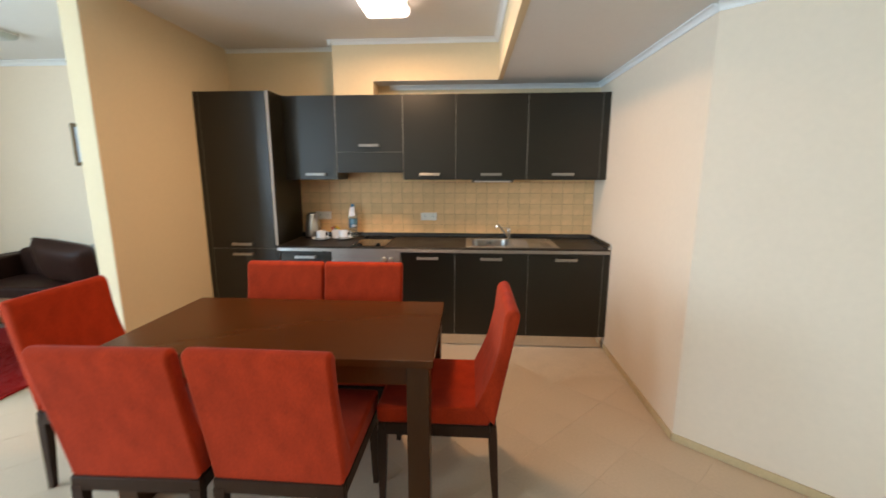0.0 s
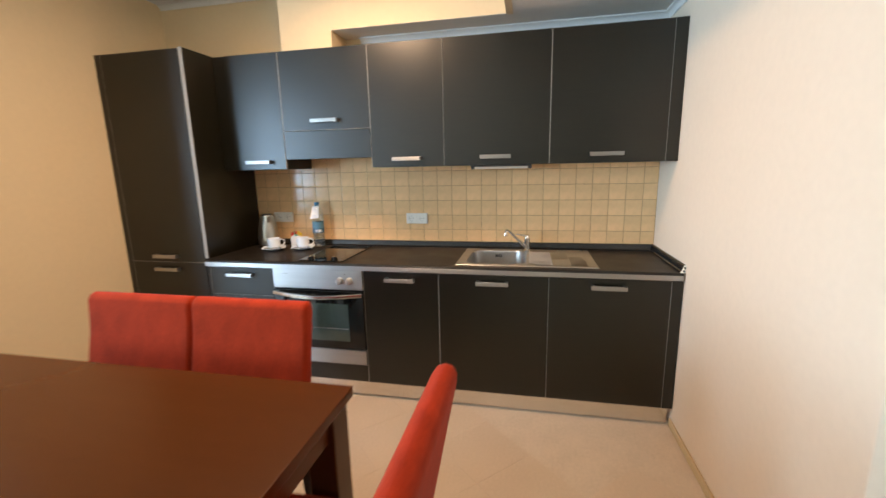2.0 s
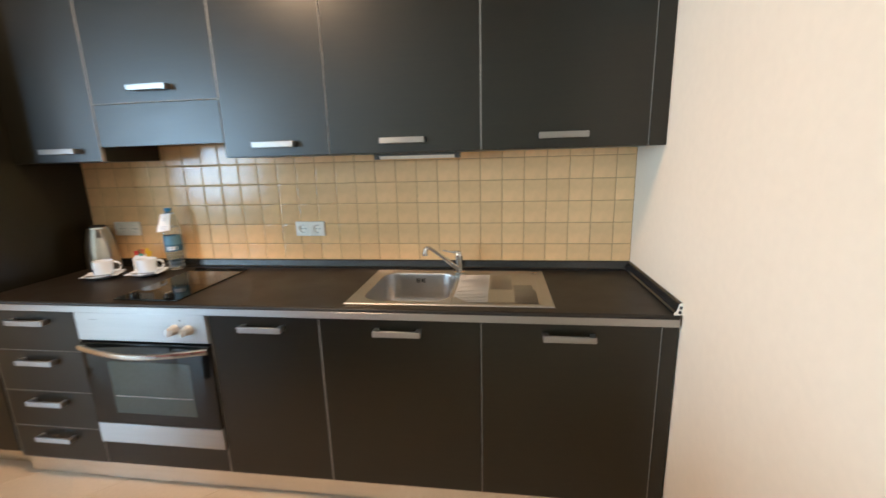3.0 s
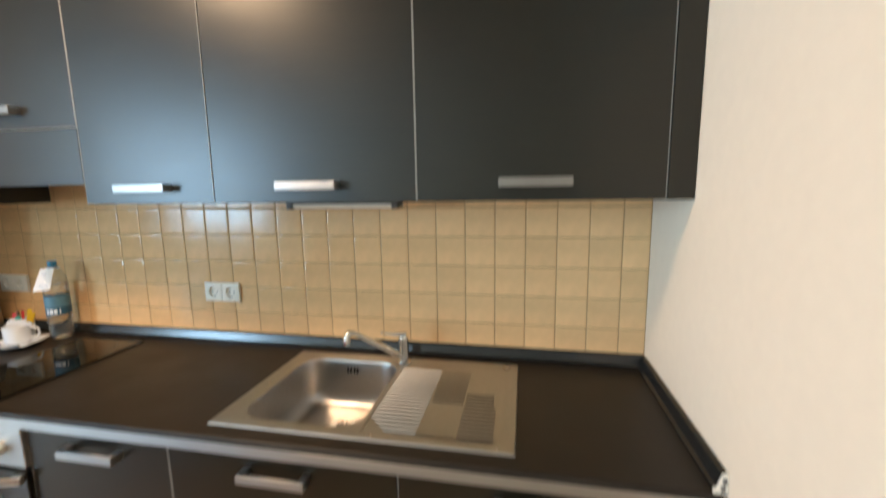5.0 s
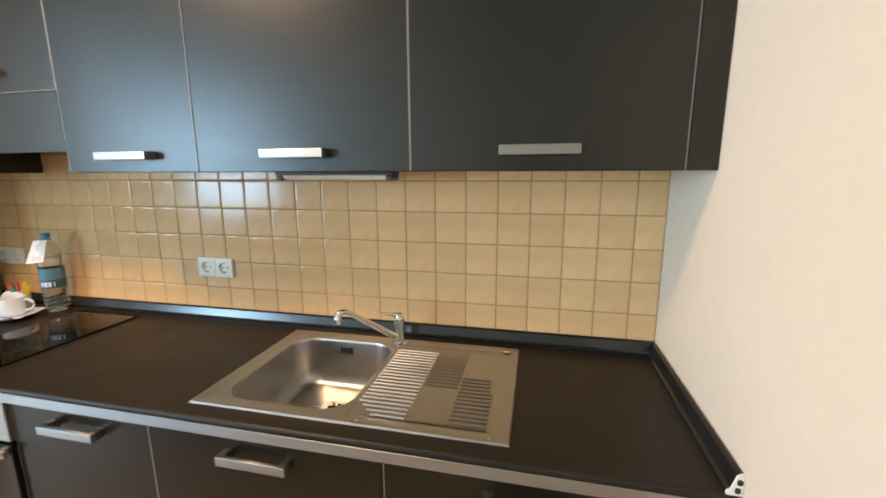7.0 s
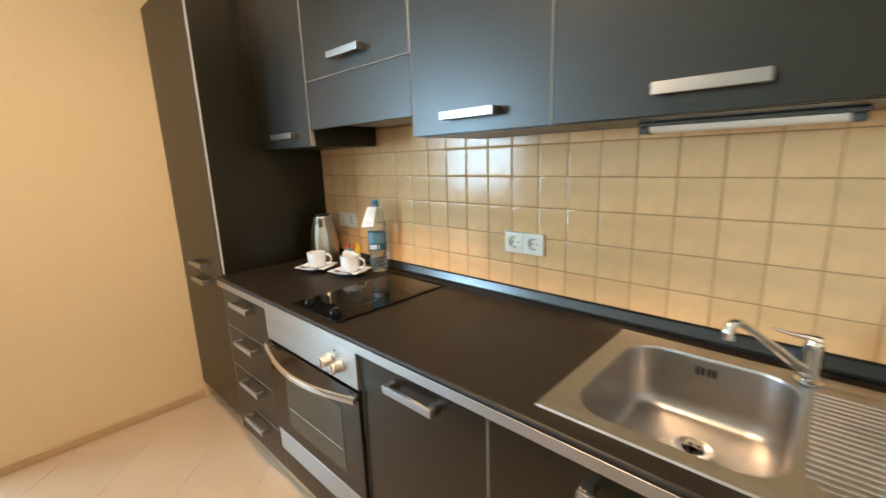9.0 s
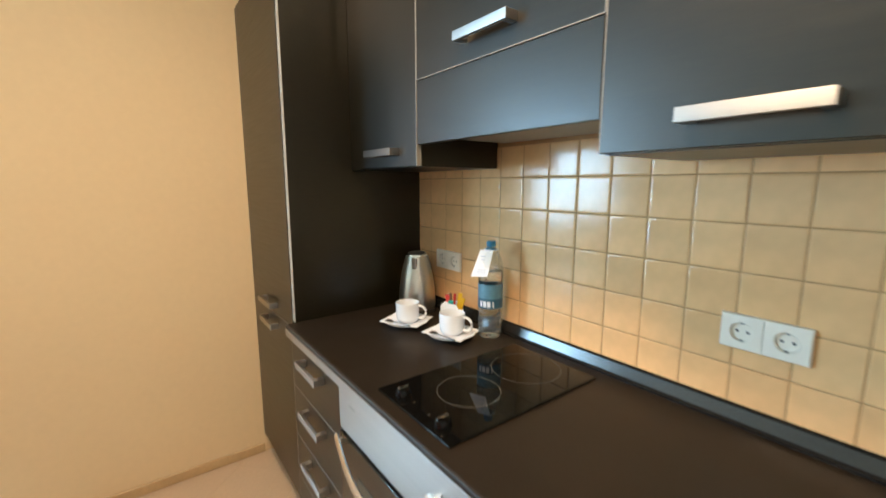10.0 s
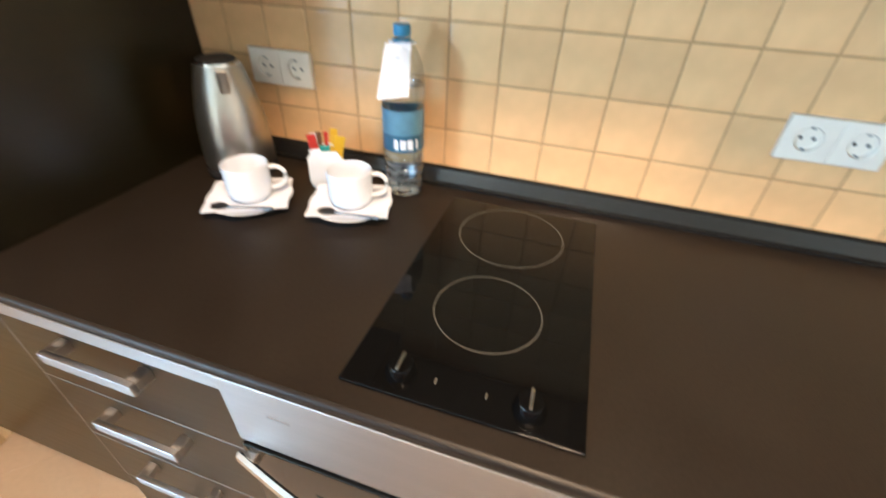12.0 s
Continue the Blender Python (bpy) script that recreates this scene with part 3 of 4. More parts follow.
filler = thing("filler_panel", "narrow dark wenge filler panel beside the wall", "cabinet panel", pose(1.220, UP_FRONT, BOT_UP))
part("panel", box(0, 0.0585, 0.001, 0.33, 0.0, TOP_UP - BOT_UP, 0.001), WENGE, filler, smooth=False)

filler = thing("filler_panel", "dark wenge filler panel between tall unit and wall cupboard", "cabinet panel", pose(-1.490, UP_FRONT, BOT_UP))
part("panel", box(0, 0.094, 0.012, 0.33, 0.0, TOP_UP - BOT_UP, 0.001), WENGE, filler, smooth=False)

strip = thing("under_cabinet_lamp", "slim white strip lamp under a wall cupboard", "lamp", pose(0.335, 4.06, BOT_UP))
part("housing", box(-0.185, 0.185, -0.030, 0.030, -0.010, -0.0005, 0.002), HOUSING, strip)
part("diffuser", slab([(-0.028, -0.0105), (0.028, -0.0105), (0.024, -0.019), (0.012, -0.024), (-0.012, -0.024), (-0.024, -0.019)], "x", -0.162, 0.162, 0.002), PLASTIC, strip, "white plastic diffuser")
for s in (-1, 1):
    part("end_cap", box(s * 0.1735 - 0.0105, s * 0.1735 + 0.0105, -0.029, 0.029, -0.025, -0.0105, 0.003), HOUSING, strip, "dark grey end cap")

# sink and tap
sink = thing("sink", "inset stainless-steel sink with a ribbed drainer", "sink", pose(0, 0, TOP_Z))
bm = bmesh.new()
N = 7


def ring(outline, z):
    return [bm.verts.new((x, y, z)) for x, y in outline]


def join(a, b):
    for i in range(len(a)):
        j = (i + 1) % len(a)
        bm.faces.new((a[i], a[j], b[j], b[i]))


BX0, BX1, BY0, BY1 = 0.160, 0.490, 3.721, 4.098
XS = 0.506
rims = [ring(rounded(SX0, XS, SY0, SY1, 0.0015, N), 0.0006), ring(rounded(SX0 + 0.003, XS, SY0 + 0.003, SY1 - 0.003, 0.0015, N), 0.0045),
        ring(rounded(SX0 + 0.016, XS - 0.001, SY0 + 0.016, SY1 - 0.016, 0.004, N), 0.0045), ring(rounded(SX0 + 0.022, XS - 0.002, SY0 + 0.022, SY1 - 0.022, 0.008, N), 0.002),
        ring(rounded(BX0 - 0.005, BX1 + 0.005, BY0 - 0.005, BY1 + 0.005, 0.075, N), 0.002), ring(rounded(BX0, BX1, BY0, BY1, 0.070, N), -0.006),
        ring(rounded(BX0 + 0.004, BX1 - 0.004, BY0 + 0.004, BY1 - 0.004, 0.068, N), -0.10), ring(rounded(BX0 + 0.010, BX1 - 0.010, BY0 + 0.010, BY1 - 0.010, 0.066, N), -0.138),
        ring(rounded(BX0 + 0.032, BX1 - 0.032, BY0 + 0.032, BY1 - 0.032, 0.055, N), -0.156), ring(rounded(BX0 + 0.11, BX1 - 0.11, BY0 + 0.12, BY1 - 0.12, 0.04, N), -0.160)]
for a, b in zip(rims, rims[1:]):
    join(a, b)
bm.faces.new(rims[-1])
bmesh.ops.recalc_face_normals(bm, faces=bm.faces[:])
part("bowl", bm, SINKSTEEL, sink, "deep square stainless bowl")
bm = bmesh.new()
levels = [ring(rounded(XS, SX1, SY0, SY1, 0.0015, N), 0.0006), ring(rounded(XS, SX1 - 0.003, SY0 + 0.003, SY1 - 0.003, 0.0015, N), 0.0045),
          ring(rounded(XS + 0.001, SX1 - 0.020, SY0 + 0.020, SY1 - 0.020, 0.004, N), 0.0045), ring(rounded(XS + 0.004, SX1 - 0.030, SY0 + 0.030, SY1 - 0.030, 0.008, N), 0.0015),
          ring(rounded(XS + 0.006, SX1 - 0.042, SY0 + 0.042, SY1 - 0.042, 0.010, N), 0.0015), ring(rounded(XS + 0.008, SX1 - 0.050, SY0 + 0.050, SY1 - 0.050, 0.012, N), 0.0035)]
for a, b in zip(levels, levels[1:]):
    join(a, b)
bm.faces.new(levels[-1])
bmesh.ops.recalc_face_normals(bm, faces=bm.faces[:])
drainer = part("drainer", bm, SINKSTEEL, sink, "flat stainless drainer")


def rib(x0, x1, y, half=0.0046, rise=0.0030):
    return slab([(y - half, 0.0030), (y - half * 0.5, 0.0033 + rise), (y + half * 0.5, 0.0033 + rise), (y + half, 0.0030)], "x", x0, x1)


def sloped_rib(x0, x1, y, half=0.0050, rise=0.0025):
    return slab([(y - half, 0.0030), (y + half * 0.6, 0.0033 + rise), (y + half, 0.0030)], "x", x0, x1)


# three staggered fields of ribs, pressed up beside the bowl and down farther on
for i in range(21):
    y = 4.066 - 0.0172 * i
    start = 0.512 + (0.016 * (i - 17) if i > 17 else 0)
    part("rib", rib(start, 0.642, y), SINKSTEEL, drainer)
    part("rib", sloped_rib(0.648, 0.736, y - 0.003, 0.0046, 0.0026 if i < 12 else 0.0008), SINKSTEEL, drainer)
    if i > 7:
        part("rib", sloped_rib(0.741, 0.817 if i < 12 else 0.827, y - 0.003), SINKSTEEL, drainer)
for sx, sy in ((0.540, 3.6905), (0.838, 3.6905), (0.838, 4.132), (0.135, 3.90)):
    part("stop", lathe([(0, 0.0062), (0.0022, 0.0060), (0.0032, 0.0046), (0, 0.0044)], 12, (sx, sy)), CHROME, drainer)
bm = lathe([(0.040, -0.1590), (0.040, -0.1570), (0.034, -0.1565), (0.031, -0.1590), (0.022, -0.1600), (0, -0.1600)], 28, (0.332, 3.972))
waste = part("waste", bm, CHROME, sink, "round chrome waste")
for i in range(6):
    a = i * math.pi / 3
    part("waste_hole", lathe([(0, -0.1588), (0.0055, -0.1588), (0.0055, -0.1594), (0, -0.1594)], 10, (0.332 + 0.016 * math.cos(a), 3.972 + 0.016 * math.sin(a))), DARKHOLE, waste)
for x in (0.304, 0.3145, 0.3275, 0.338):
    part("overflow_slot", slab(rounded(x - 0.0033, x + 0.0033, -0.041, -0.021, 0.003, 4), "y", BY1 - 0.006, BY1 - 0.0022), DARKHOLE, sink, "dark overflow slot", False)
part("cover_plug", lathe([(0, 0.0070), (0.008, 0.0070), (0.0115, 0.0058), (0.012, 0.0046), (0, 0.0046)], 20, (0.842, 4.120)), CHROME, sink, "round chrome cap")

TX, TY = 0.500, 4.112
tap = thing("mixer_tap", "chrome single-lever mixer tap on the sink", "tap", pose(TX, TY, TOP_Z + 0.0047))
part("base", lathe([(0, 0), (0.025, 0), (0.025, 0.004), (0.020, 0.008), (0, 0.008)], 24), CHROME, tap)
part("body", lathe([(0.0165, 0.006), (0.0158, 0.036), (0.0158, 0.060), (0.0172, 0.070), (0.0172, 0.084), (0.0145, 0.092), (0.007, 0.096), (0, 0.097)], 28), CHROME, tap)
tip = Vector((0.375 - TX, 3.945 - TY, 0))
sp = [tip * u + Vector((0, 0, z)) for u, z in ((0.04, 0.022), (0.18, 0.042), (0.42, 0.080), (0.66, 0.117), (0.82, 0.141), (0.90, 0.150), (0.96, 0.151), (1.0, 0.144), (1.01, 0.132))]
part("spout", tube(sp, [0.0112, 0.0102, 0.0090, 0.0082, 0.0080, 0.0082, 0.0088, 0.0098, 0.0102], 16), CHROME, tap)
part("aerator", lathe([(0, -0.008), (0.0122, -0.008), (0.0122, 0.007), (0.0105, 0.009), (0, 0.009)], 18, (tip.x * 1.01, tip.y * 1.01)), CHROME, tap).matrix_local = pose(0, 0, 0.128)
bm = bmesh.new()
tube([(0.004, 0.002, 0.092), (-0.014, -0.008, 0.099), (-0.040, -0.022, 0.104), (-0.068, -0.036, 0.113)], [0.013, 0.0075, 0.0042, 0.0034], 12, bm)
part("lever", bm, CHROME, tap)

# hob
hob = thing("hob", "black glass two-ring hob set in the worktop", "hob", pose(-0.718, 3.904, TOP_Z))
part("glass", box(-0.144, 0.144, -0.240, 0.240, 0.0004, 0.006, 0.002, 2), BLACKGLASS, hob)
for cx, cy, r in ((0.0, -0.069, 0.077), (-0.004, 0.136, 0.093)):
    bm = lathe([(r - 0.0008, 0.0062), (r - 0.0008, 0.0064), (r + 0.0008, 0.0064), (r + 0.0008, 0.0062)], 48, (cx, cy))
    part("ring_mark", bm, RING, hob, "thin pale heating-zone ring")
for kx in (-0.076, 0.080):
    knob = part("knob", lathe([(0, 0.0061), (0.019, 0.0061), (0.0195, 0.009), (0.016, 0.021), (0.014, 0.0235), (0, 0.0235)], 24, (kx, -0.207)), BLACKGLASS, hob, "black control knob")
    part("pointer", box(kx - 0.0022, kx + 0.0022, -0.221, -0.193, 0.0236, 0.0285, 0.001), CHROME, knob, "bright pointer")
for kx in (-0.032, 0.03):
    part("printed_mark", box(kx - 0.0012, kx + 0.0012, -0.210, -0.202, 0.00605, 0.0064), RING, hob, "grey printed mark", False)


# sockets
def socket_plate(hw, hh, radius, n=32):
    """Half a double socket: a plate with a round well sunk into it; it faces -y."""
    bm = bmesh.new()
    corner = {n // 8: (1, 1), 3 * n // 8: (-1, 1), 5 * n // 8: (-1, -1), 7 * n // 8: (1, -1)}

    def edge(shrink, y):
        out = []
        for k in range(n):
            c, d = math.cos(2 * math.pi * k / n), math.sin(2 * math.pi * k / n)
            m = 1 / max(abs(c) / hw, abs(d) / hh)
            x, z = (corner[k][0] * hw, corner[k][1] * hh) if k in corner else (c * m, d * m)
            out.append(bm.verts.new((x * (1 - shrink / hw), y, z * (1 - shrink / hh))))
        return out

    def circle(rad, y):
        return [bm.verts.new((rad * math.cos(2 * math.pi * k / n), y, rad * math.sin(2 * math.pi * k / n))) for k in range(n)]

    loops = [edge(0, 0), edge(0.0002, -0.0085), edge(0.0018, -0.0100), circle(radius + 0.0012, -0.0100), circle(radius, -0.0092), circle(radius - 0.0012, -0.0012)]
    for p, q in zip(loops, loops[1:]):
        for k in range(n):
            bm.faces.new((p[k], p[(k + 1) % n], q[(k + 1) % n], q[k]))
    bm.faces.new(loops[-1])
    bmesh.ops.recalc_face_normals(bm, faces=bm.faces[:])
    return bm


def double_socket(x0, z0, y, w=0.150, h=0.072):
    s = thing("double_socket", "white double wall socket on the tiles", "socket", pose(x0 + w / 2, y, z0 + h / 2))
    for sx in (-1, 1):
        cx = sx * w / 4
        plate = part("plate", socket_plate(w / 4, h / 2, 0.0200), PLASTIC, s)
        plate.location.x = cx
        for px in (-0.0095, 0.0095):
            bm = lathe([(0, 0.0020), (0.0030, 0.0020), (0.0030, 0.0008), (0, 0.0008)], 10, (px, 0))
            bmesh.ops.transform(bm, matrix=pose(0, 0, 0, 90), verts=bm.verts[:])
            part("pin_hole", bm, DARKHOLE, plate)
        for pz in (-0.0178, 0.0178):
            part("earth_clip", box(-0.0022, 0.0022, -0.0085, -0.0013, pz - 0.0012, pz + 0.0012), GREYPLASTIC, plate, "grey metal earth clip", False)
    return s


double_socket(-0.328, 1.022, 4.2115)
double_socket(-1.356, 1.027, 4.2115, 0.150)

# kettle
kettle = thing("kettle", "stainless-steel electric kettle with black lid and base", "kettle", pose(-1.352, 4.104, TOP_Z, 0, 0, -44) @ Matrix.Diagonal((0.94, 0.94, 0.88, 1.0)))
part("base", lathe([(0, 0.0005), (0.078, 0.0005), (0.080, 0.010), (0.074, 0.020), (0, 0.020)], 32), DARKHOLE, kettle, "black plastic base")
body = part("body", lathe([(0.074, 0.020), (0.077, 0.028), (0.077, 0.060), (0.074, 0.110), (0.068, 0.160), (0.059, 0.205), (0.050, 0.240), (0.046, 0.256), (0, 0.257)], 40), KETTLESTEEL, kettle, "polished steel body")
bm = slab([(0.040, 0.248), (0.072, 0.252), (0.060, 0.205), (0.052, 0.175)], "y", -0.011, 0.011, 0.005, 2)
part("spout", bm, KETTLESTEEL, kettle, "pointed steel spout")
part("lid", lathe([(0.037, 0.256), (0.038, 0.264), (0.031, 0.270), (0.012, 0.272), (0, 0.272)], 32), DARKHOLE, kettle, "black plastic lid")
part("rim", lathe([(0.038, 0.256), (0.0465, 0.256), (0.0460, 0.261), (0.038, 0.262)], 32), CHROME, kettle)
part("handle", tube([(-0.040, 0, 0.240), (-0.078, 0, 0.245), (-0.104, 0, 0.226), (-0.115, 0, 0.17), (-0.108, 0, 0.10), (-0.092, 0, 0.055), (-0.066, 0, 0.040)], [0.011, 0.013, 0.013, 0.012, 0.012, 0.011, 0.009], 10), DARKHOLE, kettle, "black plastic handle")


# cup, napkin and spoon on each saucer
def saucer(m):
    s = thing("saucer", "white porcelain saucer on the dark worktop", "saucer", m, "coffee set")
    part("plate", lathe([(0, 0.0005), (0.036, 0.0005), (0.042, 0.004), (0.070, 0.014), (0.0735, 0.0165), (0.071, 0.0165), (0.042, 0.0065), (0, 0.0055)], 40), PORCELAIN, s)
    return s


def napkin(m):
    """A thin square of paper that lies in the saucer and stands up over its rim at the corners."""
    bm = bmesh.new()
    layers = []
    for dz in (0.0, 0.0012):
        grid = []
        for i in range(9):
            row = []
            for j in range(9):
                x, y = -0.064 + 0.016 * i, -0.064 + 0.016 * j
                r = math.hypot(x, y)
                z = 0.0082 if r < 0.040 else 0.0082 + 0.30 * (min(r, 0.074) - 0.040) - 0.10 * max(0, r - 0.074) - 0.0010 * math.sin(90 * x + 40 * y) * (r - 0.04) / 0.04
                row.append(bm.verts.new((x * 1.08, y * 0.92, z + dz)))
            grid.append(row)
        layers.append(grid)
        for i in range(8):
            for j in range(8):
                bm.faces.new((grid[i][j], grid[i + 1][j], grid[i + 1][j + 1], grid[i][j + 1]))
    lo, hi = layers
    for k in range(8):
        for a, b in (((k, 0), (k + 1, 0)), ((8, k), (8, k + 1)), ((k + 1, 8), (k, 8)), ((0, k + 1), (0, k))):
            bm.faces.new((lo[a[0]][a[1]], lo[b[0]][b[1]], hi[b[0]][b[1]], hi[a[0]][a[1]]))
    bmesh.ops.recalc_face_normals(bm, faces=bm.faces[:])
    ob = new("napkin", mesh_of("napkin", bm, PAPER, True))
    ob.matrix_world = m
    return tagged(ob, "white folded paper napkin under the cup", "napkin", "coffee set")


def cup(m):
    c = thing("coffee_cup", "white porcelain coffee cup on a saucer", "cup", m, "coffee set")
    part("bowl", lathe([(0, 0.0002), (0.027, 0.0002), (0.029, 0.003), (0.0355, 0.009), (0.0375, 0.018), (0.0385, 0.036), (0.0395, 0.064), (0.0385, 0.0655), (0.0370, 0.0635), (0.0360, 0.036), (0.0345, 0.018), (0.026, 0.009), (0, 0.008)], 40), PORCELAIN, c)
    loop = [(0.036, 0, 0.055)] + [(0.044 + 0.020 * math.sin(a), 0, 0.036 + 0.020 * math.cos(a)) for a in [0.15 + 0.29 * k for k in range(10)]] + [(0.037, 0, 0.0165)]
    part("handle", tube(loop, 0.0042, 10), PORCELAIN, c)
    return c


def spoon(m):
    bm = bmesh.new()
    rings = []
    for i in range(9):
        u = i / 8
        w = 0.0115 * math.sin(math.pi * min(1, 0.08 + u * 0.90)) ** 0.8
        rings.append([bm.verts.new((-0.045 + 0.034 * u, w * k, 0.0012 + 0.003 * abs(k) ** 2)) for k in (-1, -0.5, 0, 0.5, 1)])
    for a, b in zip(rings, rings[1:]):
        for k in range(4):
            bm.faces.new((a[k], b[k], b[k + 1], a[k + 1]))
    bmesh.ops.solidify(bm, geom=bm.faces[:], thickness=0.0012)
    tube([(-0.013, 0, 0.0035), (0.01, 0, 0.0055), (0.045, 0, 0.0075), (0.066, 0, 0.0075)], [0.0022, 0.0018, 0.0022, 0.0034], 8, bm)
    bmesh.ops.recalc_face_normals(bm, faces=bm.faces[:])
    ob = new("teaspoon", mesh_of("teaspoon", bm, SPOONSTEEL, True))
    ob.matrix_world = m
    return tagged(ob, "small steel teaspoon lying on a saucer", "spoon", "coffee set")


COFFEE = Matrix.Diagonal((1.09, 1.09, 1.09, 1.0))
for cx, cy, turn in ((-1.231, 3.978, 22), (-1.038, 4.030, 12)):
    saucer(pose(cx, cy, TOP_Z) @ COFFEE)
    napkin(pose(cx, cy, TOP_Z, 0, 0, turn + 8) @ COFFEE)
    cup(pose(cx - 0.002, cy + 0.006, TOP_Z + 0.0105, 0, 0, turn + 14) @ COFFEE)
    spoon(pose(cx + 0.009, cy - 0.053, TOP_Z + 0.0163, 0, 0, turn - 10) @ COFFEE)

# sachet holder
holder = thing("sachet_holder", "white porcelain holder full of coloured sachets", "holder", pose(-1.138, 4.112, TOP_Z, 0, 0, 28) @ Matrix.Diagonal((0.86, 1.0, 1.12, 1.0)))
bm = slab(rounded(-0.040, 0.040, -0.026, 0.026, 0.012, 5), "z", 0.0005, 0.010, 0.002)
part("tray", bm, PORCELAIN, holder)
for y in (-0.026, 0.021):
    part("side", slab([(-0.037, 0.010), (0.037, 0.010), (0.040, 0.060), (0.030, 0.072), (-0.030, 0.072), (-0.040, 0.060)], "y", y, y + 0.005, 0.001), PORCELAIN, holder)
for x in (-0.041, 0.036):
    part("side", slab([(-0.021, 0.010), (0.021, 0.010), (0.021, 0.045), (-0.021, 0.045)], "x", x, x + 0.005, 0.001), PORCELAIN, holder)


def sachet(x, y, tilt, lean, h, mat, colour, w=0.024):
    bm = slab([(-w / 2, 0), (w / 2, 0), (w / 2 - 0.001, h * 0.5), (w / 2, h), (-w / 2, h), (-w / 2 + 0.001, h * 0.5)], "y", -0.0024, 0.0024, 0.0012, 1)
    ob = new("sachet", mesh_of("sachet", bm, mat))
    ob.matrix_world = pose(-1.138, 4.112, TOP_Z + 0.0115, 0, 0, 28) @ pose(x, y, 0, tilt, lean, 6 * lean / 10)
    return tagged(ob, colour + " paper sachet standing in a holder", "sachet", "sachets")


sachet(-0.013, 0.009, -5, -9, 0.092, REDFOIL, "red", 0.018)
sachet(-0.004, 0.003, -3, -3, 0.100, BROWNFOIL, "brown", 0.010)
sachet(0.002, 0.007, -4, 2, 0.098, REDFOIL, "red", 0.009)
sachet(0.014, 0.006, -6, 13, 0.088, YELLOWFOIL, "yellow", 0.024)
sachet(0.010, 0.013, -9, 7, 0.100, YELLOWFOIL, "yellow", 0.016)
sachet(-0.010, 0.013, -8, -8, 0.092, PAPER, "white", 0.014)
sachet(0.000, -0.010, 4, 2, 0.080, TEALFOIL, "teal", 0.020)
sachet(-0.010, -0.013, 3, -4, 0.073, PAPER, "white", 0.018)

# water bottle
bottle = thing("water_bottle", "clear plastic water bottle with blue cap and label", "bottle", pose(-0.972, 4.142, TOP_Z))
prof = [(0, 0.010), (0.014, 0.009), (0.026, 0.0012), (0.034, 0.0008), (0.040, 0.008), (0.0415, 0.018)]
for i in range(4):
    z = 0.022 + 0.018 * i
    prof += [(0.0415, z), (0.0372, z + 0.007), (0.0415, z + 0.014)]
prof += [(0.0415, 0.096), (0.0395, 0.099), (0.0395, 0.182), (0.0415, 0.185), (0.0418, 0.205), (0.0408, 0.228), (0.0370, 0.252), (0.0290, 0.274), (0.0185, 0.290), (0.0130, 0.297), (0.0130, 0.304)]
bm = lathe(prof, 36)
for v in bm.verts:
    if v.co.z < 0.094:
        a = math.atan2(v.co.y, v.co.x)
        k = 1 - 0.035 * abs(math.sin(2.5 * a + 22 * v.co.z))
        v.co.x, v.co.y = v.co.x * k, v.co.y * k
bm.normal_update()
part("shell", bm, BOTTLE, bottle, "clear ribbed plastic")
part("water", lathe([(0, 0.012), (0.014, 0.0105), (0.026, 0.003), (0.033, 0.0028), (0.0375, 0.010)] + [(0.0385 - 0.0022 * (k % 2), 0.020 + 0.0095 * k) for k in range(8)] + [(0.0382, 0.100), (0.0382, 0.186), (0.0400, 0.200), (0.0398, 0.222), (0, 0.2221)], 36), WATER, bottle, "clear water")
part("label_band", lathe([(0.0402, 0.134), (0.0406, 0.134), (0.0406, 0.180), (0.0402, 0.180)], 36), LABELPALE, bottle, "pale blue printed label")
band = part("label_band", lathe([(0.0402, 0.101), (0.0406, 0.101), (0.0406, 0.1335), (0.0402, 0.1335)], 36), LABELBLUE, bottle, "dark blue printed label")
for a, w in ((-88, 0.0036), (-72, 0.0034), (-64, 0.0020), (-52, 0.0036), (-45, 0.0018), (-30, 0.0020)):
    bm = box(-w, w, -0.0005, 0.0005, -0.0095, 0.0095)
    bmesh.ops.transform(bm, matrix=pose(0, 0, 0.117, 0, 0, a + 90) @ pose(0, -0.0412, 0), verts=bm.verts[:])
    part("printed_bar", bm, PAPER, band, "white printed bar", False)
part("cap", lathe([(0, 0.318), (0.0140, 0.318), (0.0150, 0.316), (0.0150, 0.302), (0.0140, 0.300), (0, 0.300)], 28), CAPBLUE, bottle, "blue screw cap")
part("neck_ring", lathe([(0.014, 0.291), (0.0172, 0.291), (0.0172, 0.295), (0.014, 0.295)], 28), CAPBLUE, bottle, "blue neck ring")
tag = thing("bottle_tag", "white printed paper tag hung on a bottle neck", "tag", pose(-0.972, 4.142, TOP_Z, 0, 0, 27))
bm = slab([(-0.050, 0.200), (0.006, 0.205), (0.014, 0.292), (-0.030, 0.290)], "y", -0.0007, 0.0007)
bmesh.ops.transform(bm, matrix=Matrix.Translation((0, -0.018, 0.292)) @ Matrix.Rotation(radians(-20), 4, "X") @ Matrix.Translation((0, 0, -0.292)), verts=bm.verts[:])
card = part("card", bm, PAPER, tag, "white paper card", False)
